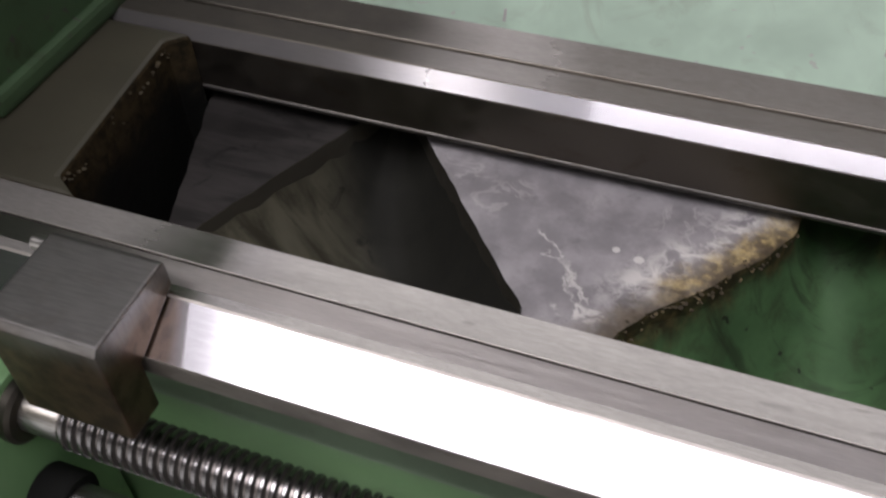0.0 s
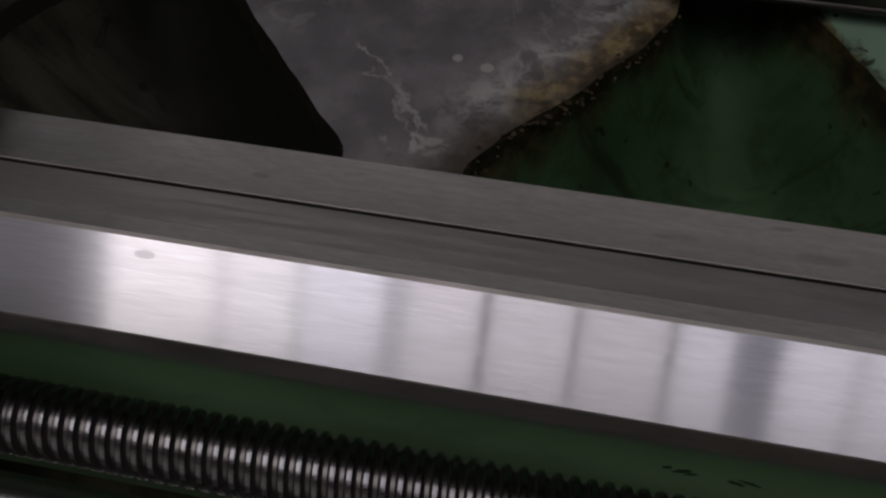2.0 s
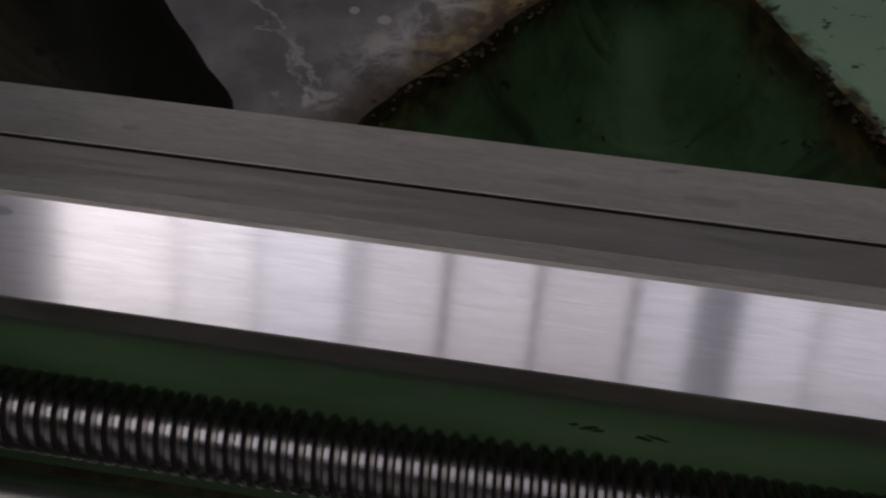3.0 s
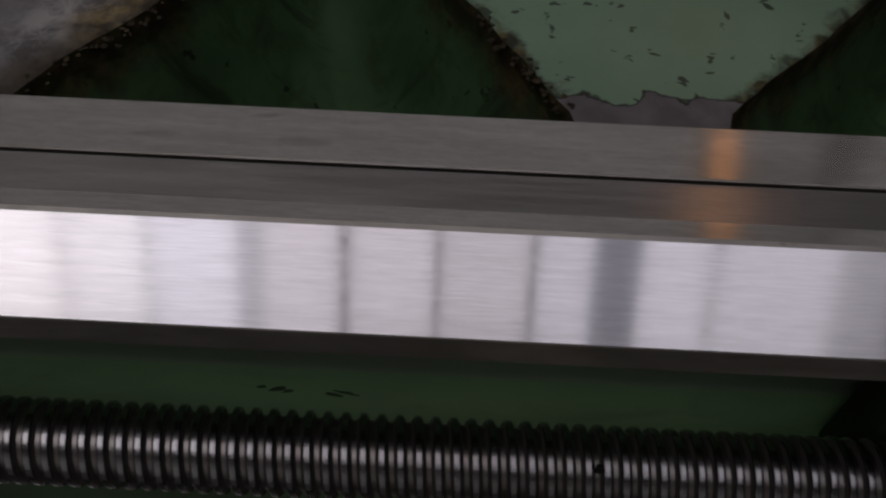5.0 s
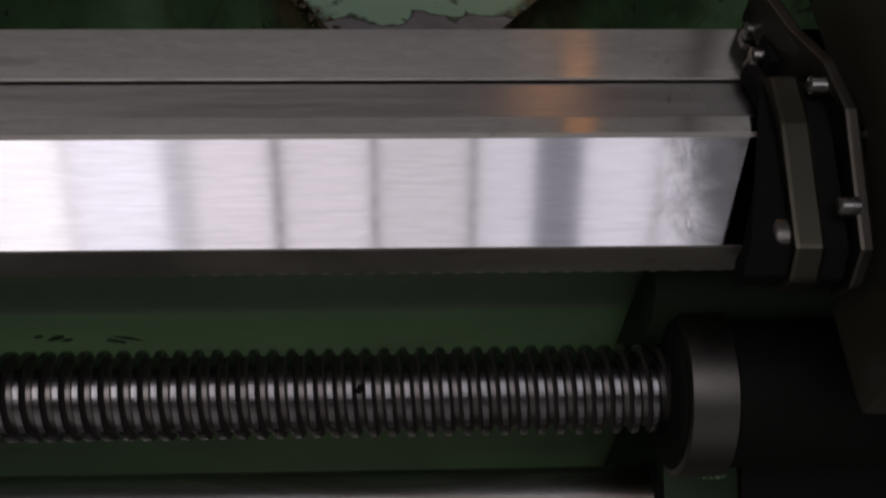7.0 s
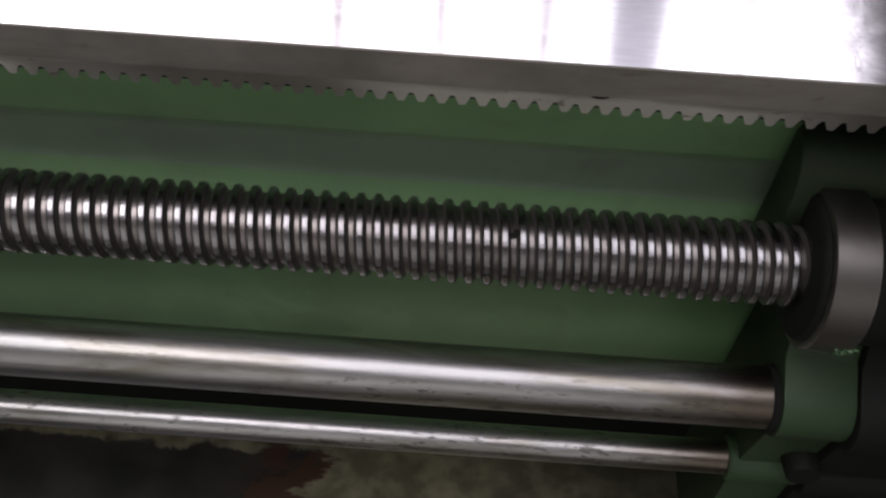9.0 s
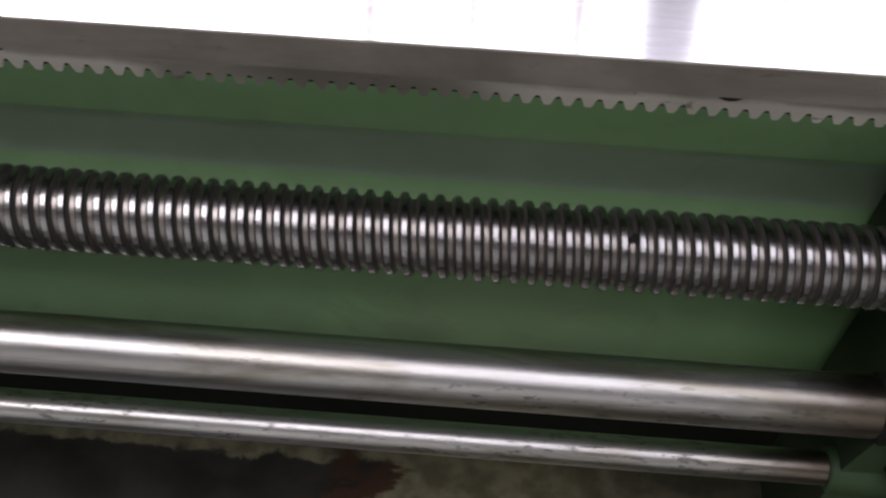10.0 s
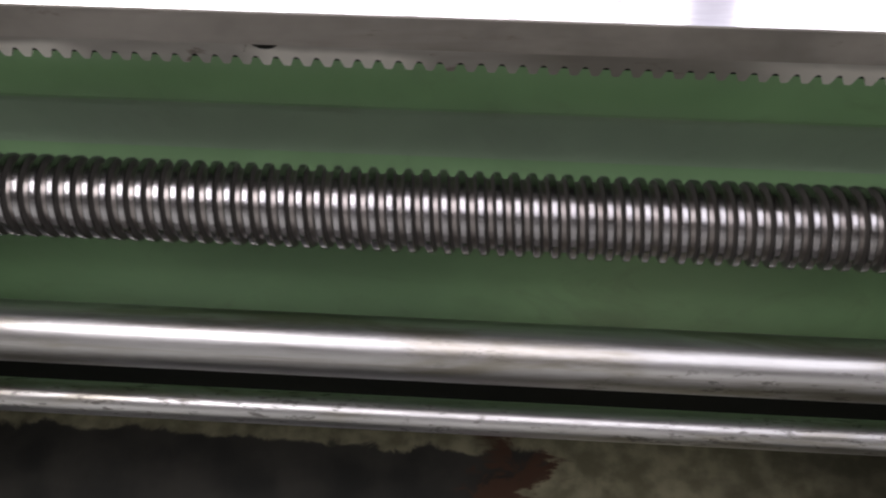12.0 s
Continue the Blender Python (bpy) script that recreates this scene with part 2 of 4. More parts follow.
def rack_steel(name):
    """Dull steel, darkened by oil in long blots, rubbed bright in patches just over the teeth."""
    n = Nodes(name, 0.5, 1.0)
    c = n.mix(n.ramp(n.noise(24, 4, 0.6, 0.2, (0.5, 1, 2.2)), 0.3, 0.7), (0.36, 0.34, 0.31), (0.52, 0.50, 0.46))
    for x, half, amount in ((-0.190, 0.040, 0.55), (-0.430, 0.060, 0.35), (0.020, 0.030, 0.6)):
        far = n.mth("DIVIDE", n.mth("ABSOLUTE", n.mth("SUBTRACT", n.mth("ADD", n.axis(0), n.mth("MULTIPLY", n.noise(20, 3), 0.03)), x + 0.015)), half)
        c = n.mix(n.ramp(far, 0.35, 1.2, amount, 0.0), c, (0.15, 0.135, 0.115))
    rub = n.mth("SUBTRACT", n.axis(2), n.mth("MULTIPLY", n.noise(30, 4, 0.6, 0.3, (0.6, 1, 1)), 0.010))
    patch = None
    for x, half in ((-0.088, 0.070), (-0.285, 0.030), (-0.40, 0.040)):
        near = n.ramp(n.mth("DIVIDE", n.mth("ABSOLUTE", n.mth("SUBTRACT", n.axis(0), x)), half), 0.6, 1.1, 1.0, 0.0)
        patch = near if patch is None else n.mth("MAXIMUM", patch, near)
    c = n.mix(n.mth("MULTIPLY", n.ramp(rub, Z + 0.0525, Z + 0.0560, 1.0, 0.0), n.mth("MULTIPLY", patch, 0.85)), c, (0.86, 0.83, 0.77))
    spots = n.ramp(n.noise(130, 4, 0.6, 0.8, (0.5, 1, 1.5)), 0.62, 0.70)
    c = n.mix(n.mth("MULTIPLY", spots, 0.6), c, (0.13, 0.10, 0.075))
    n.colour(c)
    n.put(n.b.inputs["Roughness"], n.ramp(n.noise(70, 4, 0.55, 0, (0.4, 1, 1)), 0.3, 0.7, 0.44, 0.58))
    n.bump(n.noise(300, 4, 0.6), 0.1, 0.0004)
    return n.m


V_STEEL = ground_steel("ground_way_steel", (0.56, 0.54, 0.555), 0.115, 0.25, 0.99, 0.008, ((-0.397, 0.0236, 0.0034, 0.0013, 0.4),))
# The flat's dark ovals include a reflection, painted in place.
FLAT_STEEL = ground_steel("worn_flat_steel", (0.58, 0.55, 0.52), 0.165, 0.9, 0.9, 0.036, ((-0.198, 0.0602, 0.0085, 0.0018, 0.25), (-0.373, 0.0609, 0.0030, 0.0012, 0.25), (-0.242, 0.0604, 0.0070, 0.0014, 0.2)), (-0.60, -0.50, 0.6, (0.060, 0.055, 0.042)))
FLANK_STEEL = ground_steel("rear_flank_steel", (0.47, 0.44, 0.42), 0.40, 0.5, 0.95, 0.030)
# rear ways darken towards the headstock: its shade and reflection in the colour
REAR_SHADE = (-0.53, -0.40, 0.85, (0.028, 0.025, 0.018))
REAR_V_STEEL = ground_steel("rear_way_steel", (0.56, 0.54, 0.555), 0.115, 0.25, 0.99, 0.014, (), REAR_SHADE)
REAR_FLAT_STEEL = ground_steel("rear_flat_steel", (0.58, 0.55, 0.52), 0.165, 0.9, 0.9, 0.008, (), (-0.49, -0.36, 0.95, (0.030, 0.027, 0.019)))
K_STEEL = raw_steel("dark_scraped_side", (0.145, 0.13, 0.11), 0.45, 0.4)
RACK_STEEL = rack_steel("rack_steel")
EDGE_STEEL = raw_steel("milled_edge_steel", (0.44, 0.41, 0.37), 0.50, 0.22, 0.35)
ROD_STEEL = rod_steel("bright_rod_steel")
THREAD_STEEL = raw_steel("thread_steel", (0.24, 0.23, 0.235), 0.225, 0.45)
THREAD_STEEL.node_tree.nodes["Principled BSDF"].inputs["Coat Weight"].default_value = 1.0
THREAD_STEEL.node_tree.nodes["Principled BSDF"].inputs["Coat Roughness"].default_value = 0.09
OILY_STEEL = raw_steel("oily_thread_root", (0.22, 0.20, 0.19), 0.32, 0.45)
# Thread flanks are near-black between the brighter crests and roots.
FLANK_DARK = paint("dark_thread_flank", (0.045, 0.041, 0.037), 0.45, 0.0, 0.3)
DARK_STEEL = raw_steel("blackened_steel", (0.11, 0.10, 0.085), 0.42, 0.5)
COLLAR_STEEL = raw_steel("turned_collar_steel", (0.17, 0.16, 0.145), 0.38, 0.3)
BAR_STEEL = raw_steel("oily_bar_steel", (0.105, 0.098, 0.075), 0.40, 0.5)
SCREW_STEEL = raw_steel("screw_head_steel", (0.46, 0.44, 0.42), 0.28, 0.25)
GREEN = paint("machine_green_paint", (0.168, 0.305, 0.138), 0.36, 0.0, 0.35)
GREEN_FILM = paint("grey_filmed_green_paint", (0.20, 0.285, 0.185), 0.42, 0.0, 0.45)
BLACK_OIL_SHADE = paint("oily_shaded_black", (0.008, 0.009, 0.007), 0.65, 0.0, 0.3)
BLACK_OIL_SHADE.node_tree.nodes["Principled BSDF"].inputs["Coat Weight"].default_value = 0.0
BLACK_OIL_SHADE.node_tree.nodes["Principled BSDF"].inputs["Specular IOR Level"].default_value = 0.15
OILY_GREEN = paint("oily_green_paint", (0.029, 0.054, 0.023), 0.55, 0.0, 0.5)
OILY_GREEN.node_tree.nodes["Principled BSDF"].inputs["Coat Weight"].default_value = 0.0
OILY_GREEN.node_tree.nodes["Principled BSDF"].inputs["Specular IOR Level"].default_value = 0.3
# Darker copy of the oily green: the carriage's shade painted into its end.
SHADED_GREEN = paint("shaded_green_paint", (0.017, 0.029, 0.013), 0.6, 0.0, 0.8)
SHADED_GREEN.node_tree.nodes["Principled BSDF"].inputs["Coat Weight"].default_value = 0.0
SHADED_GREEN.node_tree.nodes["Principled BSDF"].inputs["Specular IOR Level"].default_value = 0.2
DIM_GREEN = paint("grimed_headstock_green", (0.045, 0.085, 0.038), 0.55, 0.3, 0.9)
DIM_GREEN.node_tree.nodes["Principled BSDF"].inputs["Coat Weight"].default_value = 0.0
GREEN_WORN = paint("worn_green_paint", (0.062, 0.132, 0.055), 0.38, 0.5, 0.95)
PANEL_GREEN = paint("light_green_sheet_paint", (0.62, 0.80, 0.64), 0.30, 0.12, 0.3, (0.55, 0.60, 0.52))
WALL_PAINT = paint("wall_paint", (0.54, 0.525, 0.50), 0.8, 0, 0.2)
CEILING_PAINT = paint("ceiling_paint", (0.70, 0.70, 0.68), 0.85, 0, 0.15)
CONCRETE = paint("floor_concrete", (0.22, 0.21, 0.20), 0.7, 0.2, 0.5)
RUBBER = paint("black_felt", (0.010, 0.010, 0.009), 0.9, 0, 0.2)
RUBBER.node_tree.nodes["Principled BSDF"].inputs["Coat Weight"].default_value = 0.0
RUBBER.node_tree.nodes["Principled BSDF"].inputs["Specular IOR Level"].default_value = 0.15


def cast_grey(name):
    """Bare grey iron with pale crusted veins that thicken towards one side."""
    n = Nodes(name, 0.5, 0.0, 0.1)
    c = n.mix(n.ramp(n.noise(40, 5, 0.6), 0.3, 0.7), (0.17, 0.16, 0.165), (0.28, 0.265, 0.27))
    c = n.mix(n.ramp(n.noise(70, 5, 0.65, 0.4), 0.55, 0.72, 0.0, 0.45), c, (0.11, 0.10, 0.105))
    ridge = n.mth("ABSOLUTE", n.mth("SUBTRACT", n.noise(46, 4, 0.6, 1.0), 0.5))
    veins = n.ramp(ridge, 0.0, 0.05, 1.0, 0.0)
    rings = n.ramp(n.cells(75, "DISTANCE_TO_EDGE", (1, 1, 0.2), 0.022), 0.0, 0.12, 1.0, 0.0)
    runs = None
    for x, y, dx, dy, far, shift in ((-0.372, 0.175, 0.578, -0.816, 0.064, 0.0), (-0.366, 0.160, 0.70, -0.71, 0.050, 2.0), (-0.350, 0.150, 0.30, -0.954, 0.030, 4.0)):
        u, v = n.mth("SUBTRACT", n.axis(0), x), n.mth("SUBTRACT", n.axis(1), y)
        way = n.mth("ADD", n.mth("MULTIPLY", u, dx), n.mth("MULTIPLY", v, dy))
        off = n.mth("SUBTRACT", n.mth("MULTIPLY", u, dy), n.mth("MULTIPLY", v, dx))
        off = n.mth("ABSOLUTE", n.mth("ADD", off, n.mth("MULTIPLY", n.mth("SUBTRACT", n.noise(55, 5, 0.6, 0.4, (1, 1, 1), (shift, 0, 0)), 0.5), 0.030)))
        line = n.mth("MULTIPLY", n.ramp(off, 0.0001, 0.0014, 1.0, 0.0), n.mth("MULTIPLY", n.ramp(way, 0.0, 0.006), n.ramp(way, far - 0.01, far, 1.0, 0.0)))
        runs = line if runs is None else n.mth("MAXIMUM", runs, line)
    tip = n.mth("MAXIMUM", n.spot(-0.342, 0.122, 0.0100, 0.0060, 0.4), n.spot(-0.329, 0.121, 0.0070, 0.0060, 0.4))
    side = n.ramp(n.mth("SUBTRACT", n.axis(0), n.mth("MULTIPLY", n.axis(1), 0.744)), -0.452, -0.424, 0.0, 1.0)
    side = n.mth("MULTIPLY", side, n.ramp(n.axis(1), 0.125, 0.155, 0.25, 1.0))
    pale = n.mth("MAXIMUM", n.mth("MAXIMUM", n.mth("MULTIPLY", runs, n.ramp(n.noise(120, 3), 0.3, 0.6, 0.15, 0.60)), n.mth("MULTIPLY", tip, n.ramp(n.noise(140, 3, 0.6, 0.5), 0.46, 0.62, 0.05, 0.75))),
                 n.mth("MULTIPLY", side, n.mth("MAXIMUM", n.mth("MULTIPLY", rings, 0.45), n.mth("MULTIPLY", n.ramp(n.noise(80, 4, 0.6, 0.6), 0.44, 0.64), 0.8))))
    # round bare patches within the crust
    patches = None
    for x, y, r in ((-0.2900, 0.1948, 0.0075), (-0.2825, 0.1712, 0.0080), (-0.2720, 0.1984, 0.0042), (-0.301, 0.176, 0.0040)):
        patch = n.spot(x, y, r, r * 0.9, 0.3)
        patches = patch if patches is None else n.mth("MAXIMUM", patches, patch)
    pale = n.mth("MULTIPLY", pale, n.mth("SUBTRACT", 1.0, n.mth("MULTIPLY", patches, 0.9)))
    faint = n.mth("MULTIPLY", n.mth("MULTIPLY", veins, n.ramp(n.noise(20, 3, 0.5, 0.5), 0.50, 0.62)), 0.22)
    dots = n.mth("MAXIMUM", n.spot(-0.317, 0.1665, 0.0030, 0.0028, 0.2), n.spot(-0.330, 0.1700, 0.0022, 0.0022, 0.2))
    pale = n.mth("MAXIMUM", n.mth("MAXIMUM", pale, faint), n.mth("MULTIPLY", dots, 0.7))
    c = n.mix(n.mth("MINIMUM", pale, 0.9), c, (0.60, 0.575, 0.54))
    edge = n.mth("ADD", n.mth("SUBTRACT", n.axis(0), n.mth("MULTIPLY", n.axis(1), 0.744)), n.mth("MULTIPLY", n.noise(60, 4, 0.6), 0.03))
    low = n.ramp(n.axis(1), 0.135, 0.165)
    c = n.mix(n.ramp(edge, -0.413, -0.390, 0.0, 0.9), c, n.mix(n.ramp(n.noise(140, 4), 0.4, 0.65), n.mix(low, (0.055, 0.040, 0.022), (0.10, 0.07, 0.03)), n.mix(low, (0.10, 0.075, 0.045), (0.40, 0.30, 0.12))))
    c = n.mix(n.ramp(n.mth("ADD", edge, n.mth("MULTIPLY", n.noise(150, 4, 0.65), 0.010)), -0.385, -0.376, 0.0, 0.85), c, (0.035, 0.024, 0.011))
    n.colour(c)
    n.bump(n.noise(220, 5, 0.65), 0.25, 0.001)
    return n.m


def chipped_green(name):
    """Light green paint, chipped to grey iron at the rib's narrow end."""
    n = Nodes(name, 0.45, 0.0, 0.0)
    c = n.mix(n.ramp(n.noise(20, 4), 0.3, 0.7), (0.24, 0.37, 0.25), (0.29, 0.44, 0.30))
    k = n.ramp(n.noise(150, 3, 0.5, 0.5, (0.7, 1.0, 1)), 0.635, 0.665)
    c = n.mix(n.mth("MULTIPLY", k, 0.9), c, (0.040, 0.062, 0.042))
    right = n.mth("SUBTRACT", n.axis(0), n.mth("MULTIPLY", n.axis(1), 0.989))
    left = n.mth("ADD", n.axis(0), n.mth("MULTIPLY", n.axis(1), 0.703))
    wob = n.mth("MULTIPLY", n.noise(70, 4, 0.6, 0.5), 0.032)
    soil = n.mth("MAXIMUM", n.ramp(n.mth("ADD", right, wob), -0.169, -0.158), n.ramp(n.mth("SUBTRACT", left, wob), -0.046, -0.038, 1.0, 0.0))
    c = n.mix(n.mth("MULTIPLY", soil, 0.95), c, n.mix(n.ramp(n.noise(130, 3), 0.45, 0.70), (0.022, 0.020, 0.011), (0.14, 0.105, 0.035)))
    wave = n.mth("ADD", n.axis(1), n.mth("MULTIPLY", n.noise(75, 3, 0.45), 0.032))
    bare = n.ramp(wave, 0.1425, 0.1433, 1.0, 0.0)
    rim = n.ramp(wave, 0.1432, 0.1452, 1.0, 0.0)
    iron = n.mix(n.ramp(n.noise(60, 4), 0.3, 0.7), (0.13, 0.12, 0.125), (0.21, 0.20, 0.205))
    c = n.mix(rim, c, (0.022, 0.022, 0.015))
    n.colour(n.mix(bare, c, iron))
    n.bump(n.mth("ADD", n.noise(200, 4), n.mth("MULTIPLY", bare, -1.5)), 0.25, 0.0006)
    return n.m


def tray_metal(name):
    """Oily dark tray: peeled tan paint along the bed, a rust patch."""
    n = Nodes(name, 0.45, 0.0, 0.1)
    c = n.mix(n.ramp(n.noise(30, 5), 0.3, 0.7), (0.009, 0.009, 0.007), (0.026, 0.024, 0.019))
    y = n.mth("ADD", n.axis(1), n.mth("MULTIPLY", n.noise(26, 5, 0.65, 0.3), 0.034))
    x = n.mth("ADD", n.axis(0), n.mth("MULTIPLY", n.noise(17, 5, 0.65, 0.8, (0.7, 2.2, 1), (3, 1, 0)), 0.16))
    tan = n.mth("MAXIMUM", n.ramp(y, 0.0735, 0.0770), n.ramp(x, -0.127, -0.115))
    # tan dims under the carriage: its shade is put into the colour
    tan = n.mth("MULTIPLY", tan, n.ramp(x, -0.02, 0.07, 1.0, 0.45))
    c = n.mix(tan, c, n.mix(n.ramp(n.noise(60, 4), 0.35, 0.7), (0.09, 0.084, 0.048), (0.19, 0.175, 0.11)))
    rust = n.mth("MULTIPLY", n.mth("MULTIPLY", n.ramp(x, -0.175, -0.16), n.ramp(x, -0.12, -0.108, 1, 0)), n.ramp(n.noise(38, 4, 0.6, 0.8), 0.44, 0.52))
    n.colour(n.mix(rust, c, (0.042, 0.019, 0.009)))
    n.bump(n.noise(120, 4), 0.2, 0.001)
    return n.m


def crust(name):
    n = Nodes(name, 0.75)
    g = n.t.nodes.new("ShaderNodeNewGeometry").outputs["Random Per Island"]
    c = n.mix(n.ramp(g, 0.45, 0.95), (0.050, 0.037, 0.017), (0.115, 0.083, 0.036))
    n.colour(n.mix(n.ramp(n.noise(160, 4), 0.35, 0.7), (0.030, 0.022, 0.010), c))
    n.bump(n.noise(500, 4), 0.5, 0.001)
    return n.m


def streaked(name, col, dark, rough, shade_from=None):
    """Dull dirty surface with streaks and blots that run down towards the chute's bottom."""
    n = Nodes(name, rough)
    n.b.inputs["Specular IOR Level"].default_value = 0.2
    c = n.mix(n.ramp(n.noise(26, 5, 0.6, 0.5, (0.5, 2.4, 0.5)), 0.35, 0.68), col, dark)
    c = n.mix(n.ramp(n.noise(60, 4, 0.65, 0.8), 0.60, 0.72, 0.0, 0.75), c, [x * 0.4 for x in dark])
    c = n.mix(n.ramp(n.noise(9, 3, 0.5, 0.3), 0.45, 0.75, 0.0, 0.5), c, [x * 1.5 for x in col])
    if shade_from:
        # one side of the chute falls to black: the rib's shade, painted in
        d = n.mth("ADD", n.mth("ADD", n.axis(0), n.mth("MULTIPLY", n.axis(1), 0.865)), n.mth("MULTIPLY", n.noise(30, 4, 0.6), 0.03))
        c = n.mix(n.ramp(d, shade_from - 0.035, shade_from + 0.02, 0.0, 0.95), c, (0.011, 0.011, 0.009))
    n.colour(c)
    n.bump(n.noise(170, 5, 0.65), 0.3, 0.0008)
    return n.m


GREY_IRON, CHIPPED, TRAY, CRUST = cast_grey("crusted_grey_iron"), chipped_green("chipped_light_green"), tray_metal("oily_tray"), crust("yellow_coolant_crust")
RIB_IRON = streaked("oily_rib_iron", (0.030, 0.027, 0.025), (0.010, 0.009, 0.008), 0.75)
LIP_STEEL = raw_steel("scraped_lip_iron", (0.15, 0.14, 0.13), 0.5, 0.6, 0.6)
GRIME_IRON = paint("grimy_iron", (0.048, 0.044, 0.033), 0.5, 0.25, 0.9)
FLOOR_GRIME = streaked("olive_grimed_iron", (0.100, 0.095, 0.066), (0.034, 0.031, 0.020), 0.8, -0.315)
# Near-black; on rib sides and the rear wall it carries their shade.
DARK_IRON = paint("dark_iron", (0.030, 0.027, 0.020), 0.5, 0.2, 0.5)
DARK_IRON.node_tree.nodes["Principled BSDF"].inputs["Coat Weight"].default_value = 0.0
TOP_IRON = paint("scraped_bed_iron", (0.046, 0.042, 0.027), 0.55, 0.0, 0.6)


def shaded_rim_grime(name):
    """Brown dirt caked along the upper rim; below it black, the hollow's shade painted in."""
    n = Nodes(name, 0.75)
    n.b.inputs["Specular IOR Level"].default_value = 0.15
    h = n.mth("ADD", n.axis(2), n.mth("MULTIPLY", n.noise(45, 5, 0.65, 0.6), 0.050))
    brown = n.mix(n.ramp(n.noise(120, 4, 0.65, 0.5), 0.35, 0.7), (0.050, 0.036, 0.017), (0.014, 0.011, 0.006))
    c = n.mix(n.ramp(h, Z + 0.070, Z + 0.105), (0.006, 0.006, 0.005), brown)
    n.colour(c)
    n.bump(n.noise(140, 5, 0.7), 0.6, 0.0015)
    return n.m


SHADED_RIM_GRIME = shaded_rim_grime("caked_rim_over_shade")


def block_steel(name):
    """Milled grey steel, rusty brown low down where the coolant dries."""
    n = Nodes(name, 0.42, 1.0)
    c = n.mix(n.ramp(n.noise(70, 3, 0.5, 0, (1, 9, 1)), 0.3, 0.7), (0.24, 0.23, 0.225), (0.28, 0.27, 0.26))
    low = n.mth("SUBTRACT", n.axis(2), n.mth("MULTIPLY", n.noise(40, 4, 0.6, 0.5), 0.030))
    c = n.mix(n.ramp(low, Z + 0.078, Z + 0.102, 0.9, 0.0), c, n.mix(n.ramp(n.noise(90, 4), 0.35, 0.65), (0.07, 0.045, 0.025), (0.16, 0.10, 0.06)))
    n.colour(c)
    n.bump(n.noise(90, 2, 0.5, 0, (1, 20, 1)), 0.03, 0.0003)
    return n.m


def rib_side(name):
    """Green paint under brown oil that has run down from the rib's top, with dark drips and blots."""
    n = Nodes(name, 0.7)
    n.b.inputs["Specular IOR Level"].default_value = 0.25
    c = n.mix(n.ramp(n.noise(12, 4), 0.3, 0.75), (0.038, 0.082, 0.033), (0.082, 0.162, 0.067))
    c = n.mix(n.ramp(n.noise(42, 5, 0.68, 0.4), 0.46, 0.70, 0.0, 0.6), c, (0.030, 0.040, 0.018))
    drips = n.ramp(n.noise(34, 4, 0.6, 0.5, (0.35, 2.2, 0.35)), 0.52, 0.68)
    c = n.mix(n.mth("MULTIPLY", drips, 0.7), c, (0.018, 0.026, 0.012))
    blots = n.ramp(n.noise(95, 3, 0.5, 0.2, (0.8, 1.0, 0.8)), 0.67, 0.70)
    c = n.mix(n.mth("MULTIPLY", blots, 0.8), c, (0.010, 0.011, 0.007))
    run = n.mth("ADD", n.axis(2), n.mth("MULTIPLY", n.noise(45, 4, 0.6, 0.4, (1, 1, 0.35)), 0.05))
    c = n.mix(n.ramp(run, Z + 0.034, Z + 0.060, 0.0, 0.92), c, n.mix(n.ramp(n.noise(110, 4), 0.40, 0.72), (0.024, 0.017, 0.008), (0.10, 0.070, 0.027)))
    n.colour(c)
    n.bump(n.noise(180, 4, 0.6), 0.2, 0.0008)
    return n.m


BLOCK_STEEL, RIB_SIDE = block_steel("milled_block_steel"), rib_side("oil_run_green_paint")


# ---- builders ----
def thing(name, place, label, category, group="", kind=""):
    ob = new(name)
    ob.empty_display_size = 0.05
    ob.location = place
    return tagged(ob, label, category, group, kind)


def world_place(ob):
    p = Vector((0, 0, 0))
    while ob is not None:
        p = p + ob.location
        ob = ob.parent
    return p


def part(name, bm, material, parent, label="", smooth=None):
    """Links a bmesh, given in world metres, as one mesh under a thing or a part."""
    base = world_place(parent) if parent is not None else Vector((0, 0, 0))
    me = bpy.data.meshes.new(name)
    bm.normal_update()
    bm.to_mesh(me)
    bm.free()
    for m in (material if isinstance(material, (list, tuple)) else [material]):
        me.materials.append(m)
    if smooth:
        me.shade_smooth()
        me.set_sharp_from_angle(angle=radians(smooth))
    ob = new(name, me)
    me.transform(Matrix.Translation(-base))
    if parent is not None:
        ob.parent = parent
    return tagged(ob, label)


def edge_round(bm, width, segments=2, angle=30):
    edges = [e for e in bm.edges if len(e.link_faces) == 2 and e.calc_face_angle(0) > radians(angle)]
    bmesh.ops.bevel(bm, geom=edges, offset=width, segments=segments, profile=0.6, affect="EDGES", clamp_overlap=True)
    return bm


def prism(profile, x0, x1, bevel=0.0, steps=1):
    """A closed (y, z) profile, heights from the lead screw's axis, drawn out along x."""
    bm = bmesh.new()
    xs = [x0 + (x1 - x0) * i / steps for i in range(steps + 1)]
    rings = [[bm.verts.new((x, y, z + Z)) for y, z in profile] for x in xs]
    n = len(profile)
    for a, b in zip(rings, rings[1:]):
        for i in range(n):
            bm.faces.new((a[i], a[(i + 1) % n], b[(i + 1) % n], b[i]))
    bm.faces.new(rings[0][::-1])
    bm.faces.new(rings[-1])
    bmesh.ops.recalc_face_normals(bm, faces=bm.faces)
    if bevel:
        edge_round(bm, bevel)
    return bm


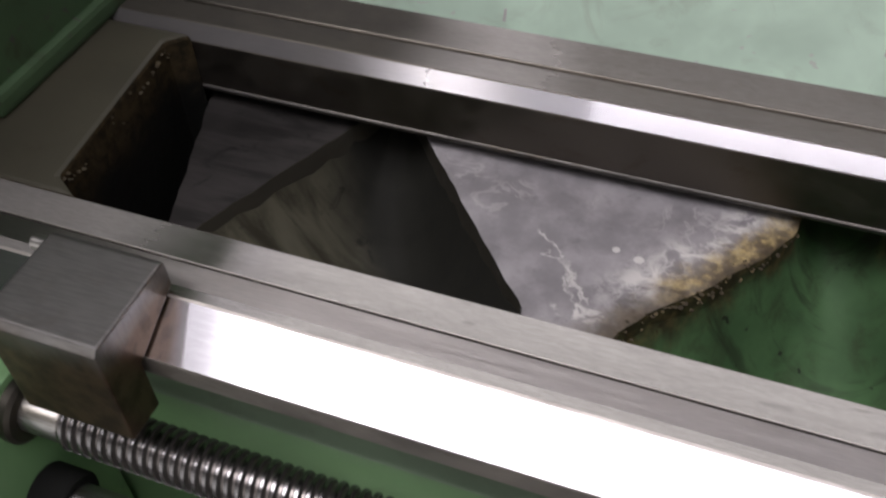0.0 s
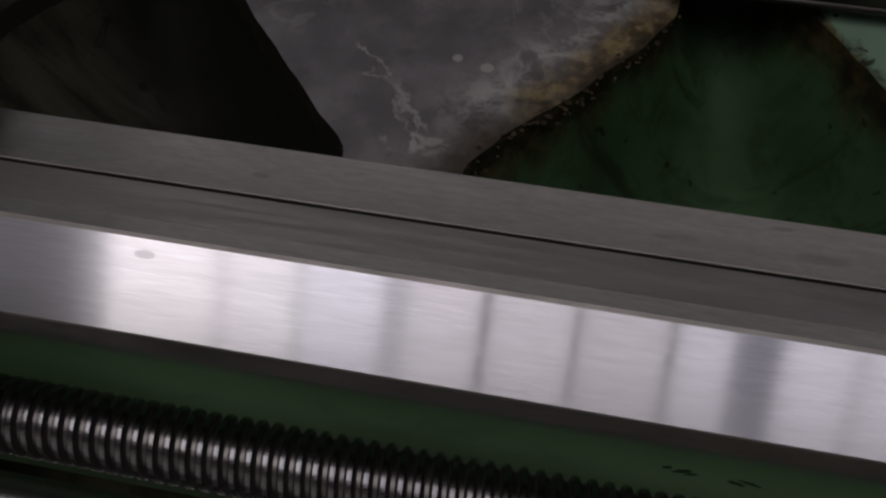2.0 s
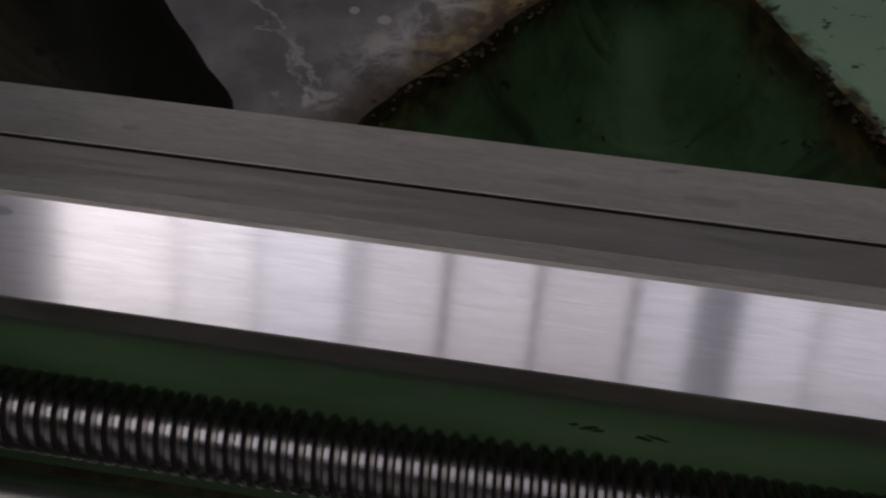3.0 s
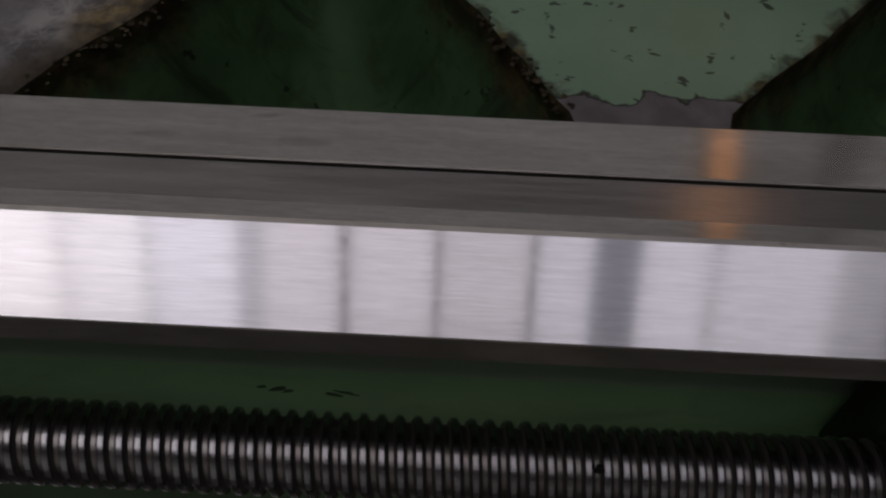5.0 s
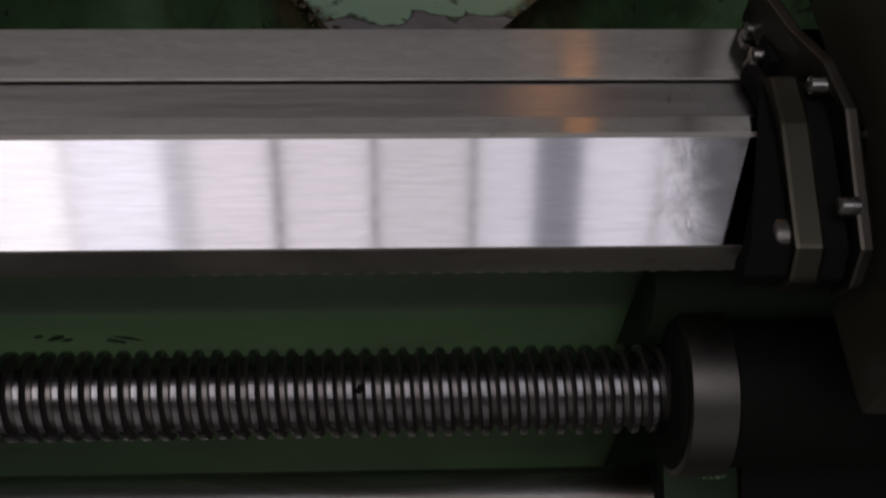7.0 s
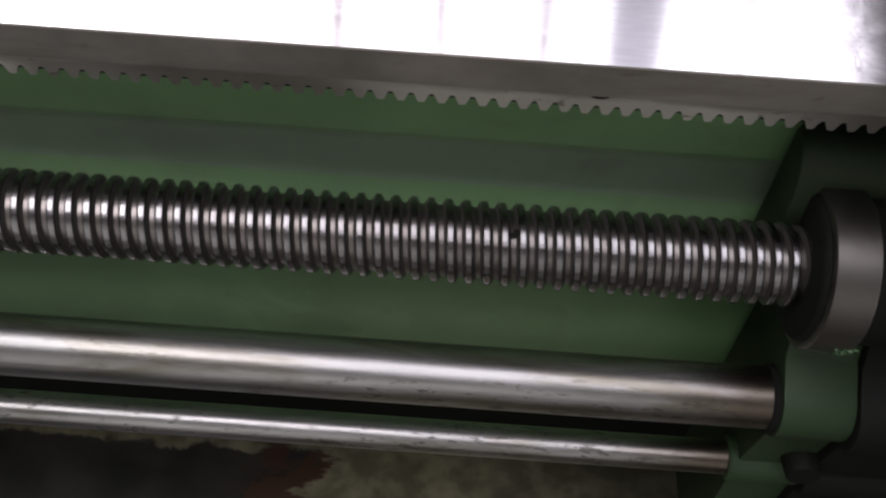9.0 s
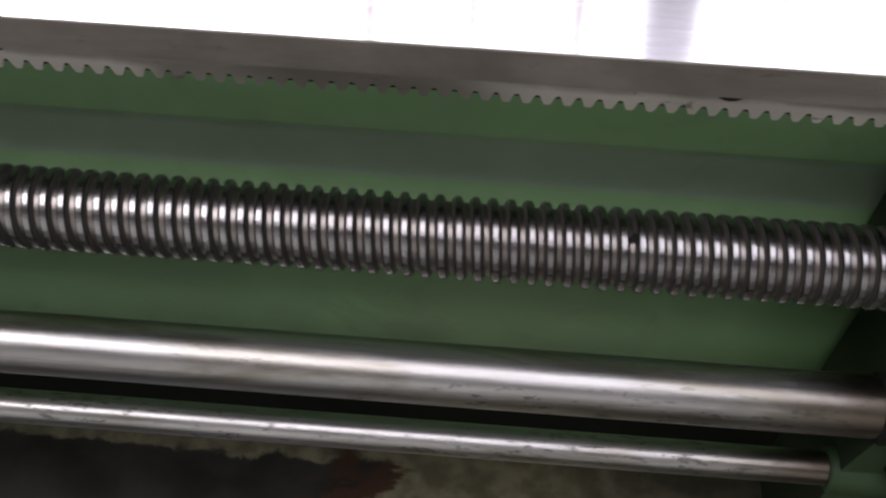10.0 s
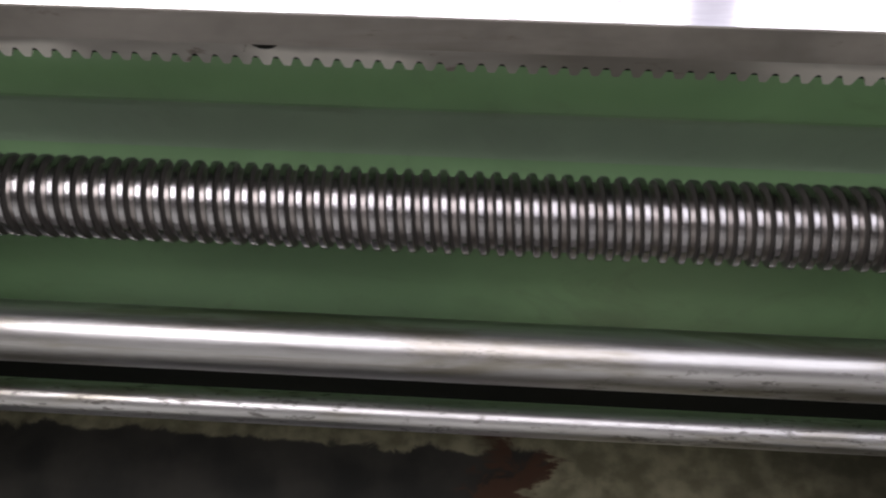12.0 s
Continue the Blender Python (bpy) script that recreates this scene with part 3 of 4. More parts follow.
def slab(outline, z0, z1, bevel=0.0):
    """A closed (x, y) outline between two heights over the lead screw's axis."""
    bm = bmesh.new()
    lo = [bm.verts.new((x, y, z0 + Z)) for x, y in outline]
    hi = [bm.verts.new((x, y, z1 + Z)) for x, y in outline]
    n = len(outline)
    for i in range(n):
        bm.faces.new((lo[i], lo[(i + 1) % n], hi[(i + 1) % n], hi[i]))
    bm.faces.new(lo[::-1])
    bm.faces.new(hi)
    bmesh.ops.recalc_face_normals(bm, faces=bm.faces)
    if bevel:
        edge_round(bm, bevel)
    return bm


def box(x0, x1, y0, y1, z0, z1, bevel=0.0):
    return slab([(x0, y0), (x1, y0), (x1, y1), (x0, y1)], z0, z1, bevel)


def turned(sections, y, z, seg=40):
    """A turned piece on an axis along x: (x, radius) sections."""
    bm = bmesh.new()
    rings = []
    for x, r in sections:
        rings.append([bm.verts.new((x, y + r * math.cos(2 * math.pi * i / seg), z + Z + r * math.sin(2 * math.pi * i / seg))) for i in range(seg)])
    for a, b in zip(rings, rings[1:]):
        for i in range(seg):
            bm.faces.new((a[i], a[(i + 1) % seg], b[(i + 1) % seg], b[i]))
    bm.faces.new(rings[0][::-1])
    bm.faces.new(rings[-1])
    bmesh.ops.recalc_face_normals(bm, faces=bm.faces)
    return bm


def lumps(places, size, seed):
    """Many small rough lumps joined in one bmesh."""
    rnd = random.Random(seed)
    bm = bmesh.new()
    for p in places:
        s = size * rnd.uniform(0.5, 1.3)
        made = bmesh.ops.create_icosphere(bm, subdivisions=1, radius=s)["verts"]
        k = Vector((rnd.uniform(0.7, 1.4), rnd.uniform(0.7, 1.4), rnd.uniform(0.18, 0.36)))
        for v in made:
            v.co = Vector((v.co.x * k.x, v.co.y * k.y, v.co.z * k.z)) * rnd.uniform(0.8, 1.2) + Vector(p)
    return bm


# ---- the room ----
X0, X1, Y0, Y1 = ROOM


def room():
    def plain(name, bm, m, label):
        ob = part(name, bm, m, None)
        return tagged(ob, label, name.split("_")[0], "", "structure")
    zf, zr = -Z, ROOF - Z
    plain("floor", box(X0 - .2, X1 + .2, Y0 - .2, Y1 + .2, zf - .1, zf), CONCRETE, "grey stained concrete workshop floor")
    plain("wall_back", box(X0 - .2, X1 + .2, Y1, Y1 + .2, zf, zr), WALL_PAINT, "pale painted workshop wall behind the lathe")
    plain("wall_left", box(X0 - .2, X0, Y0, Y1, zf, zr), WALL_PAINT, "pale painted end wall of the workshop")
    plain("wall_right", box(X1, X1 + .2, Y0, Y1, zf, zr), WALL_PAINT, "pale painted end wall of the workshop")
    bm = box(X0 - .2, X1 + .2, Y0 - .2, Y0, zf, -.6)
    for b in (box(X0 - .2, X1 + .2, Y0 - .2, Y0, 1.8, zr), box(X0 - .2, -3.8, Y0 - .2, Y0, -.6, 1.8), box(3.8, X1 + .2, Y0 - .2, Y0, -.6, 1.8)):
        me = bpy.data.meshes.new("piece")
        b.to_mesh(me)
        b.free()
        bm.from_mesh(me)
        bpy.data.meshes.remove(me)
    plain("wall_front", bm, WALL_PAINT, "pale painted workshop wall open for the added front light")
    # the roof, in strips round the openings of the roof lights
    bm = bmesh.new()
    ya, yb = FRONT_Y
    yc, yd = BACK_Y
    for x0, x1, y0, y1 in ((X0 - .2, X1 + .2, Y0 - .2, FAR_Y[0]), (X0 - .2, X1 + .2, FAR_Y[1], ya), (X0 - .2, -.95, *FAR_Y), (1.19, X1 + .2, *FAR_Y), (X0 - .2, X1 + .2, yb, yc), (X0 - .2, X1 + .2, yd, Y1 + .2), (X0 - .2, -2.63, ya, yb), (1.41, X1 + .2, ya, yb),
                           (X0 - .2, -3.52, yc, yd), (2.02, X1 + .2, yc, yd)):
        b = box(x0, x1, y0, y1, zr, zr + .15)
        me = bpy.data.meshes.new("piece")
        b.to_mesh(me)
        b.free()
        bm.from_mesh(me)
        bpy.data.meshes.remove(me)
    plain("ceiling", bm, CEILING_PAINT, "white painted ceiling with three long roof lights")
    win = thing("window_1", (0, -.9, ROOF), "long roof light with steel glazing bars", "window", "", "structure")
    for x, w, y1 in ((-1.50, .005, yb), (-1.20, .005, yb), (-.517, .026, yb), (-.195, .020, yb), (.135, .020, yb), (.757, .005, yb)):
        part("glazing_bar", box(x - w / 2, x + w / 2, ya, y1, zr + .085, zr + .105, .002), DARK_STEEL, win)
    win = thing("window_2", (0, 2.45, ROOF), "dim rear roof light with one steel glazing bar, added to brighten the flats", "window", "", "structure")
    part("glazing_bar", box(-3.52, 2.02, 2.435, 2.465, zr + .085, zr + .105, .002), DARK_STEEL, win)
    # opaque panels behind the lamps, added to block the sky
    part("sky_shutter", box(-3.57, 2.07, BACK_Y[0] - .05, BACK_Y[1] + .05, zr + .152, zr + .158), WALL_PAINT, win, "opaque panel that keeps the sky out of the roof opening")
    win = thing("window_3", (0, -2.05, ROOF), "long roof light backed by an opaque panel", "window", "", "structure")
    part("sky_shutter", box(-2.7, 1.5, FAR_Y[0] - .1, yb + .1, zr + .152, zr + .158), WALL_PAINT, win, "opaque panel that keeps the sky out of the roof opening")
    win = thing("window_4", (0, Y0, Z - .6), "long dull front opening, added for soft front light", "window", "", "structure")
    part("sky_shutter", box(-3.9, 3.9, Y0 - .212, Y0 - .204, -.7, 1.9), WALL_PAINT, win, "opaque panel that keeps the sky out of the front opening")


room()

# ---- the lathe bed ----
BX0, BX1 = -1.05, 0.62
bed = thing("lathe_bed", (-.2, .15, Z - .3), "green cast iron lathe bed with ground steel ways", "lathe bed")


def front_way():
    part("front_way", prism([(.0024, .0700), (.0024, .0814), (.0027, .0819), (.0276, .0953), (.0290, .0958), (.0345, .0956), (.0350, .0953),
                             (.0524, .0887), (.05265, .0882), (.0530, .0882), (.0532, .0894), (.0537, .0898), (.0725, .0898), (.0733, .0890),
                             (.0733, .0480), (.0500, .0460), (.0440, .0600), (.0340, .0640), (.0340, .0700)], BX0, BX1),
         [V_STEEL, FLAT_STEEL, FLANK_STEEL, EDGE_STEEL, DARK_IRON], bed, "ground steel prismatic way with a bright front flank")


def paint_way_faces(ob):
    """Each flank of the way gets its own finish."""
    for f in ob.data.polygons:
        n = f.normal
        y = f.center.y + world_place(ob).y
        if 0.0524 < y < 0.0534 and n.z > -0.5 and abs(n.x) < 0.5:
            f.material_index = 4
        elif abs(n.x) > 0.5:
            f.material_index = 3
        elif n.y < -0.3 and n.z > 0.5:
            f.material_index = 0 if f.area > 0.008 * (BX1 - BX0) else 3
        elif n.z > 0.985:
            f.material_index = 1
        elif n.z > 0.8 and n.y > 0.1:
            f.material_index = 2
        else:
            f.material_index = 3


front_way()
paint_way_faces([o for o in bed.children if o.name.startswith("front_way")][0])


def rack():
    """Toothed rack under the way's lip: module 2, teeth down."""
    pitch, x = 0.00628, -0.6173
    top, root, tip = .0698, .0565, .0529
    pts = [(x, top)]
    while x < .30:
        pts += [(x, root), (x + pitch * .08, root - .0001), (x + pitch * .15, root - .0006), (x + pitch * .31, tip + .0004), (x + pitch * .37, tip), (x + pitch * .63, tip), (x + pitch * .69, tip + .0004), (x + pitch * .85, root - .0006), (x + pitch * .92, root - .0001)]
        x += pitch
    pts += [(x, root), (x, top)]
    bm = bmesh.new()
    lo = [bm.verts.new((px, .0125, pz + Z)) for px, pz in pts]
    hi = [bm.verts.new((px, .0335, pz + Z)) for px, pz in pts]
    n = len(pts)
    for i in range(n):
        bm.faces.new((lo[i], lo[(i + 1) % n], hi[(i + 1) % n], hi[i]))
    bm.faces.new(lo)
    bm.faces.new(hi[::-1])
    bmesh.ops.recalc_face_normals(bm, faces=bm.faces)
    r = part("rack", bm, RACK_STEEL, bed, "steel rack with downward teeth")
    # Dark strip at the gap roots stands in for shade and oil.
    part("gap_dark", prism([(.0129, .0553), (.0129, .0567), (.0330, .0567), (.0330, .0553)], -.6173, .30), RUBBER, r, "dark strip for the shade and oil in the tooth gaps")
    # flat dark discs in place of the screw holes, their shade in the colour
    for hx in (-.529, -.306, -.083, .14):
        bm = bmesh.new()
        k = 20
        vs = [bm.verts.new((hx + .0058 * math.cos(2 * math.pi * i / k), .0122, Z + .0655 + .0060 * math.sin(2 * math.pi * i / k))) for i in range(k)]
        bm.faces.new(vs)
        g = bmesh.ops.extrude_face_region(bm, geom=list(bm.faces))
        for v in g["geom"]:
            if isinstance(v, bmesh.types.BMVert):
                v.co.y += .004
        bmesh.ops.recalc_face_normals(bm, faces=bm.faces)
        part("recess_disc", bm, RUBBER, r)


rack()


def bed_walls():
    # front wall: a sloping upper strip, a shallow groove, a rounded ledge
    part("bed_wall", prism([(.046, .064), (.0400, .030), (.0372, .0125), (.0376, .0108), (.0384, .0095), (.0387, .0060), (.0381, -.010), (.0379, -.0140),
                            (.0370, -.0165), (.0362, -.0300), (.0362, -.045), (.0375, -.185), (.0410, -.19), (.0725, -.19), (.0725, .0465), (.051, .0458)], BX0, BX1),
         [GREEN, GREEN_FILM], bed, "green painted front wall with a long groove", smooth=40)
    for f in [o for o in bed.children if o.name.startswith("bed_wall")][0].data.polygons:
        h = f.center.z + bed.location.z - Z
        f.material_index = 1 if -.0135 < h < .0085 and f.normal.y < -.5 else 0
    # Recess under the wall: black in place of the shade below the rods.
    part("bed_foot", box(BX0, BX1, .076, .25, -.306, -.188), BLACK_OIL_SHADE, bed)
    part("rear_wall", box(BX0, BX1, .262, .277, -.2, .0505), DARK_IRON, bed)


bed_walls()


def flake(name, corners, material, label):
    """A thin uneven flake: a paint chip or a dent, corners in world metres round its edge."""
    bm = bmesh.new()
    vs = [bm.verts.new(c) for c in corners]
    bm.faces.new(vs)
    mid = sum((v.co for v in vs), Vector()) / len(vs)
    nrm = (vs[0].co - mid).cross(vs[2].co - mid).normalized()
    g = bmesh.ops.extrude_face_region(bm, geom=list(bm.faces))
    for v in g["geom"]:
        if isinstance(v, bmesh.types.BMVert):
            v.co -= nrm * .0004
    bmesh.ops.recalc_face_normals(bm, faces=bm.faces)
    part(name, bm, material, bed, label)


def wall_chips():
    rnd = random.Random(21)
    for x, z, w, h in ((-.2168, -.0288, .0040, .0016), (-.2130, -.0303, .0028, .0013), (-.1965, -.0314, .0036, .0014), (-.1905, -.0296, .0050, .0009), (-.2228, -.0275, .0020, .0008)):
        pts = []
        for i in range(9):
            a = 2 * math.pi * i / 9
            k = rnd.uniform(.65, 1.2)
            pts.append((x + w * k * math.cos(a), .0360, Z + z + h * k * math.sin(a) + .30 * w * math.cos(a) * (1 if x < -.2 else -1)))
        flake("paint_chip", pts, OILY_GREEN, "dark chip in the green paint")


wall_chips()


def back_way():
    ob = part("back_way", prism([(.2168, .0505), (.2168, .0838), (.2172, .0844), (.2246, .0921), (.2255, .0925), (.2300, .0922), (.2460, .0902), (.2468, .0893),
                                 (.2474, .0893), (.2480, .0907), (.2486, .0912), (.2760, .0912), (.2768, .0904), (.2768, .0505)], BX0, BX1),
              [REAR_V_STEEL, REAR_FLAT_STEEL, FLANK_STEEL, K_STEEL, DARK_IRON], bed, "ground steel rear way")
    paint_way_faces(ob)


back_way()


def rough_outline(outline, amp, step=.007):
    """Cast edges are never straight: splits the sides and shifts the points a little."""
    out = []
    for (x0, y0), (x1, y1) in zip(outline, outline[1:] + outline[:1]):
        k = max(1, int(math.hypot(x1 - x0, y1 - y0) / step))
        for i in range(k):
            x, y = x0 + (x1 - x0) * i / k, y0 + (y1 - y0) * i / k
            d = noise.noise_vector(Vector((x * 70, y * 70, .3)))
            out.append((x + d.x * amp, y + (d.y * amp if .08 < y < .2 else 0)))
    return out


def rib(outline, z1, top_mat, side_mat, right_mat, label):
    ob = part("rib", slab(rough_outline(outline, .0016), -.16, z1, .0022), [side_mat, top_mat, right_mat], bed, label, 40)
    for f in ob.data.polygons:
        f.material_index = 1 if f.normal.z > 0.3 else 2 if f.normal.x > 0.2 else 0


def along(rim, y):
    """The x of a rim, given as (y, x) corners, at y."""
    for (y0, x0), (y1, x1) in zip(rim, rim[1:]):
        if y <= y1:
            return x0 + (x1 - x0) * (y - y0) / (y1 - y0)
    return rim[-1][1]


def chute(left, right, z1, depth, material, label):
    bm = bmesh.new()
    nx, ny = 26, 20
    grid = []
    for i in range(nx + 1):
        row = []
        for j in range(ny + 1):
            y = .0735 + .1880 * j / ny
            x0, x1 = along(left, y), along(right, y)
            u = i / nx
            d = min(depth, abs(x1 - x0) * .75) * (1 - abs(2 * u - 1) ** 2.3)
            wob = .0022 * noise.noise(Vector((x0 * 9 + i * .3, j * .35, 0))) * min(1, 6 * u * (1 - u))
            row.append(bm.verts.new((x0 + (x1 - x0) * u, y, Z + z1 - d + wob)))
        grid.append(row)
    for i in range(nx):
        for j in range(ny):
            bm.faces.new((grid[i][j], grid[i + 1][j], grid[i + 1][j + 1], grid[i][j + 1]))
    g = bmesh.ops.extrude_face_region(bm, geom=list(bm.faces))
    for v in g["geom"]:
        if isinstance(v, bmesh.types.BMVert):
            v.co.z -= .006
    bmesh.ops.recalc_face_normals(bm, faces=bm.faces)
    part("chute_floor", bm, material, bed, label, 40)


def ribs():
    """Flat-topped zigzag ribs between the ways, chutes sloping between them."""
    top = .041
    rib([(-.3655, .072), (-.3165, .072), (-.3165, .115), (-.2990, .138), (-.2755, .163), (-.2540, .190), (-.2425, .211), (-.2390, .262), (-.492, .262), (-.4485, .211), (-.3655, .115)], top, GREY_IRON, DARK_IRON, RIB_SIDE,
        "bare grey iron rib top with pale crust")
    rib([(-.100, .072), (-.068, .072), (-.054, .122), (.034, .211), (.080, .262), (-.212, .262), (-.178, .211), (-.114, .120)], top, CHIPPED, RIB_SIDE, RIB_SIDE,
        "light green rib top chipped to grey iron")
    rib([(-.576, .072), (-.556, .072), (-.556, .112), (-.507, .222), (-.487, .262), (-.622, .262), (-.608, .219), (-.5725, .112)], top - .002, RIB_IRON, DARK_IRON, GRIME_IRON,
        "oily grey iron rib")
    rib([(.150, .072), (.190, .072), (.205, .122), (.29, .262), (.05, .262), (.135, .120)], top - .001, GREEN_WORN, GREEN_WORN, GREEN_WORN, "worn green rib")
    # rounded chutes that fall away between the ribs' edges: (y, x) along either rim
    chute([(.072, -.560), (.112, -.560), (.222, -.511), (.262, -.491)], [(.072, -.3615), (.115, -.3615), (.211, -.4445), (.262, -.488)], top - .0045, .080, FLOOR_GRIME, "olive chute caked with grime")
    chute([(.072, -.3205), (.115, -.3205), (.138, -.3030), (.163, -.2795), (.190, -.2580), (.211, -.2465), (.262, -.243)], [(.072, -.096), (.120, -.110), (.211, -.174), (.262, -.208)], top - .0035, .085, RIB_SIDE, "green painted chute with brown oil runs")
    chute([(.072, -.072), (.122, -.058), (.211, .030), (.262, .076)], [(.072, .154), (.120, .139), (.262, .054)], top - .0035, .085, RIB_SIDE, "green painted chute with brown oil runs")
    chute([(.072, .186), (.122, .201), (.262, .286)], [(.072, .40), (.262, .45)], top - .0035, .085, RIB_SIDE, "green painted chute with brown oil runs")
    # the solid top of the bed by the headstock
    part("bridge", slab([(-1.02, .0735), (-.588, .0735), (-.606, .085), (-.618, .205), (-.606, .2165), (-1.02, .2165)], -.18, .0895, .003), [SHADED_RIM_GRIME, TOP_IRON], bed, "scraped iron bed top")
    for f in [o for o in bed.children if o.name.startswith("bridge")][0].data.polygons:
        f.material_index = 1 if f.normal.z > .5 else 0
    part("rear_lip", prism([(.2167, .0490), (.2160, .0492), (.2155, .0500), (.2155, .0512), (.2160, .0521), (.2167, .0524)], -.612, .40), LIP_STEEL, bed, "scraped iron lip along the foot of the rear way", smooth=50)
    rnd = random.Random(4)
    pts = []
    for i in range(130):
        k = rnd.random() ** .8
        x, y = -.316 + (.316 - .246) * k + .006 * math.sin(math.pi * k), .116 + (.210 - .116) * k
        pts.append((x + rnd.gauss(-.0022, .0036), y + rnd.gauss(0, .0030), Z + .041 + rnd.uniform(-.0030, .0001)))
    for i in range(110):
        k = rnd.random()
        pts.append((-.116 - .030 * k + rnd.gauss(0, .002), .122 + .046 * k, Z + .041 + rnd.uniform(-.004, .0005)))
    for i in range(60):
        k = rnd.choice((rnd.gauss(.08, .06), rnd.gauss(.85, .09), rnd.random()))
        k = min(1, max(0, k))
        pts.append((-.606 - .012 * k + rnd.gauss(0, .0022), .085 + .12 * k, Z + .0880 + rnd.uniform(-.009, .0006)))
    for i in range(70):
        k = rnd.random()
        pts.append((-.5630 + .010 * k + rnd.gauss(0, .0006), .112 + .016 * k, Z + .0368 + rnd.uniform(-.0006, .0002) - .012 * (1 - k)))
    c = part("coolant_crust", lumps(pts, .0011, 5), CRUST, bed, "yellow dried coolant crust", smooth=60)
    tagged(c, kind="stuff")


ribs()

# ---- screw and rods ----
def lead_screw():
    s = thing("lead_screw", (-.28, 0, Z - .0146), "long steel lead screw with oily trapezoidal thread", "lead screw")
    pitch, seg = .006, 36
    prof = [(0, .0138), (.0002, .0143), (.0005, .01450), (.0013, .01455), (.0022, .01450), (.0025, .0143), (.0027, .0138), (.0036, .0121), (.0051, .0121)]
    k = len(prof)
    turns = 96
    start = -.57227
    verts, faces, mats = [], [], []
    rows = turns * k
    for i in range(rows):
        off, r = prof[i % k]
        for j in range(seg):
            a = 2 * math.pi * j / seg
            verts.append((start + pitch * (i // k) + off + pitch * j / seg, r * math.cos(a), Z + r * math.sin(a)))
    for i in range(rows - 1):
        for j in range(seg):
            if j < seg - 1:
                q = (i * seg + j, i * seg + j + 1, (i + 1) * seg + j + 1, (i + 1) * seg + j)
            elif i + k + 1 < rows:
                q = (i * seg + j, (i + k) * seg, (i + k + 1) * seg, (i + 1) * seg + j)
            else:
                continue
            faces.append(q)
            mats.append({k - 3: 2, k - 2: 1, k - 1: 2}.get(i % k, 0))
    me = bpy.data.meshes.new("thread")
    me.from_pydata(verts, [], faces)
    me.materials.append(THREAD_STEEL)
    me.materials.append(OILY_STEEL)
    me.materials.append(FLANK_DARK)
    me.polygons.foreach_set("material_index", mats)
    me.update()
    bm = bmesh.new()
    bm.from_mesh(me)
    bpy.data.meshes.remove(me)
    bmesh.ops.recalc_face_normals(bm, faces=bm.faces)
    part("thread", bm, [THREAD_STEEL, OILY_STEEL, FLANK_DARK], s, smooth=20)
    rnd = random.Random(12)
    pts = [(-.1035 + rnd.gauss(0, .0007), .0143 * math.cos(radians(112)) + rnd.gauss(0, .0006), Z + .0143 * math.sin(radians(112))) for i in range(8)]
    part("dirt_speck", lumps(pts, .0009, 3), RUBBER, s, "dark speck of dirt in the thread", smooth=60)
    part("core", turned([(-.573, .0117), (.02, .0117)], 0, 0, 28), OILY_STEEL, s, smooth=40)
    part("shank", turned([(-.606, .0122), (-.5745, .0122), (-.573, .0115)], 0, 0, 36), ROD_STEEL, s, "smooth steel shank", smooth=40)


lead_screw()


def plain_rod(name, y, z, r, x0, x1, label):
    t = thing(name, ((x0 + x1) / 2, y, Z + z - r), label, "rod")
    part("shaft", turned([(x0, r - .0006), (x0 + .0006, r), (x1 - .0006, r), (x1, r - .0006)], y, z, 48), ROD_STEEL, t, smooth=40)


plain_rod("feed_rod", -.0149, -.0665, .0122, -.60, .02, "smooth bright steel feed rod with small dark pits")
plain_rod("control_rod", -.0146, -.1215, .0074, -.60, .02, "thin bright steel control rod below the feed rod")


# ---- gearbox and headstock ----
def gearbox():
    g = thing("feed_gearbox", (-.75, -.02, Z - .3), "green painted feed gearbox at the rods' end", "gearbox")
    part("housing", prism([(-.085, -.30), (-.085, -.02), (-.070, .005), (-.040, .022), (.0335, .026), (.0335, -.30)], -.98, -.603, .004), GREEN, g, smooth=35)
    part("bushing", turned([(-.605, .0185), (-.583, .0185), (-.581, .017)], -.0149, -.0665, 36), RUBBER, g, "black ring round the feed rod", smooth=40)
    part("bushing", turned([(-.605, .020), (-.598, .020), (-.596, .018)], 0, 0, 36), DARK_STEEL, g, "dark bearing ring round the lead screw", smooth=40)
    part("bushing", turned([(-.605, .012), (-.590, .012), (-.589, .011)], -.0146, -.1215, 32), RUBBER, g, smooth=40)


gearbox()


def headstock():
    h = thing("headstock", (-.86, .18, Z + .0898), "green painted headstock casting on the bed", "headstock")
    # The front overhang is unseen, added to shade the pit and rear way.
    part("housing", prism([(.118, .0905), (.118, .115), (.090, .135), (-.060, .140), (-.075, .155), (-.075, .345), (-.060, .360), (.34, .360), (.34, .0905)], -1.03, -.668, .006), DIM_GREEN, h, smooth=35)
    part("flange", box(-1.03, -.662, .112, .30, .0900, .104, .004), DIM_GREEN, h)


headstock()


def stop_block():
    s = thing("bed_stop", (-.533, .005, Z + .05), "milled grey steel stop block clamped on the front way", "stop block")
    part("body", prism([(-.0215, .050), (-.0215, .1105), (-.0190, .1140), (.0300, .1146), (.0325, .1130), (.0325, .0980), (.0290, .0972), (.0030, .0832), (-.0004, .0815), (-.0004, .050)],
                       -.5620, -.5035, .0012), BLOCK_STEEL, s, "milled grey steel body")
    part("screw", turned([(-.5705, .0030), (-.5695, .0040), (-.5620, .0040)], .0270, .1095, 20), SCREW_STEEL, s, "round clamp screw", smooth=40)


stop_block()


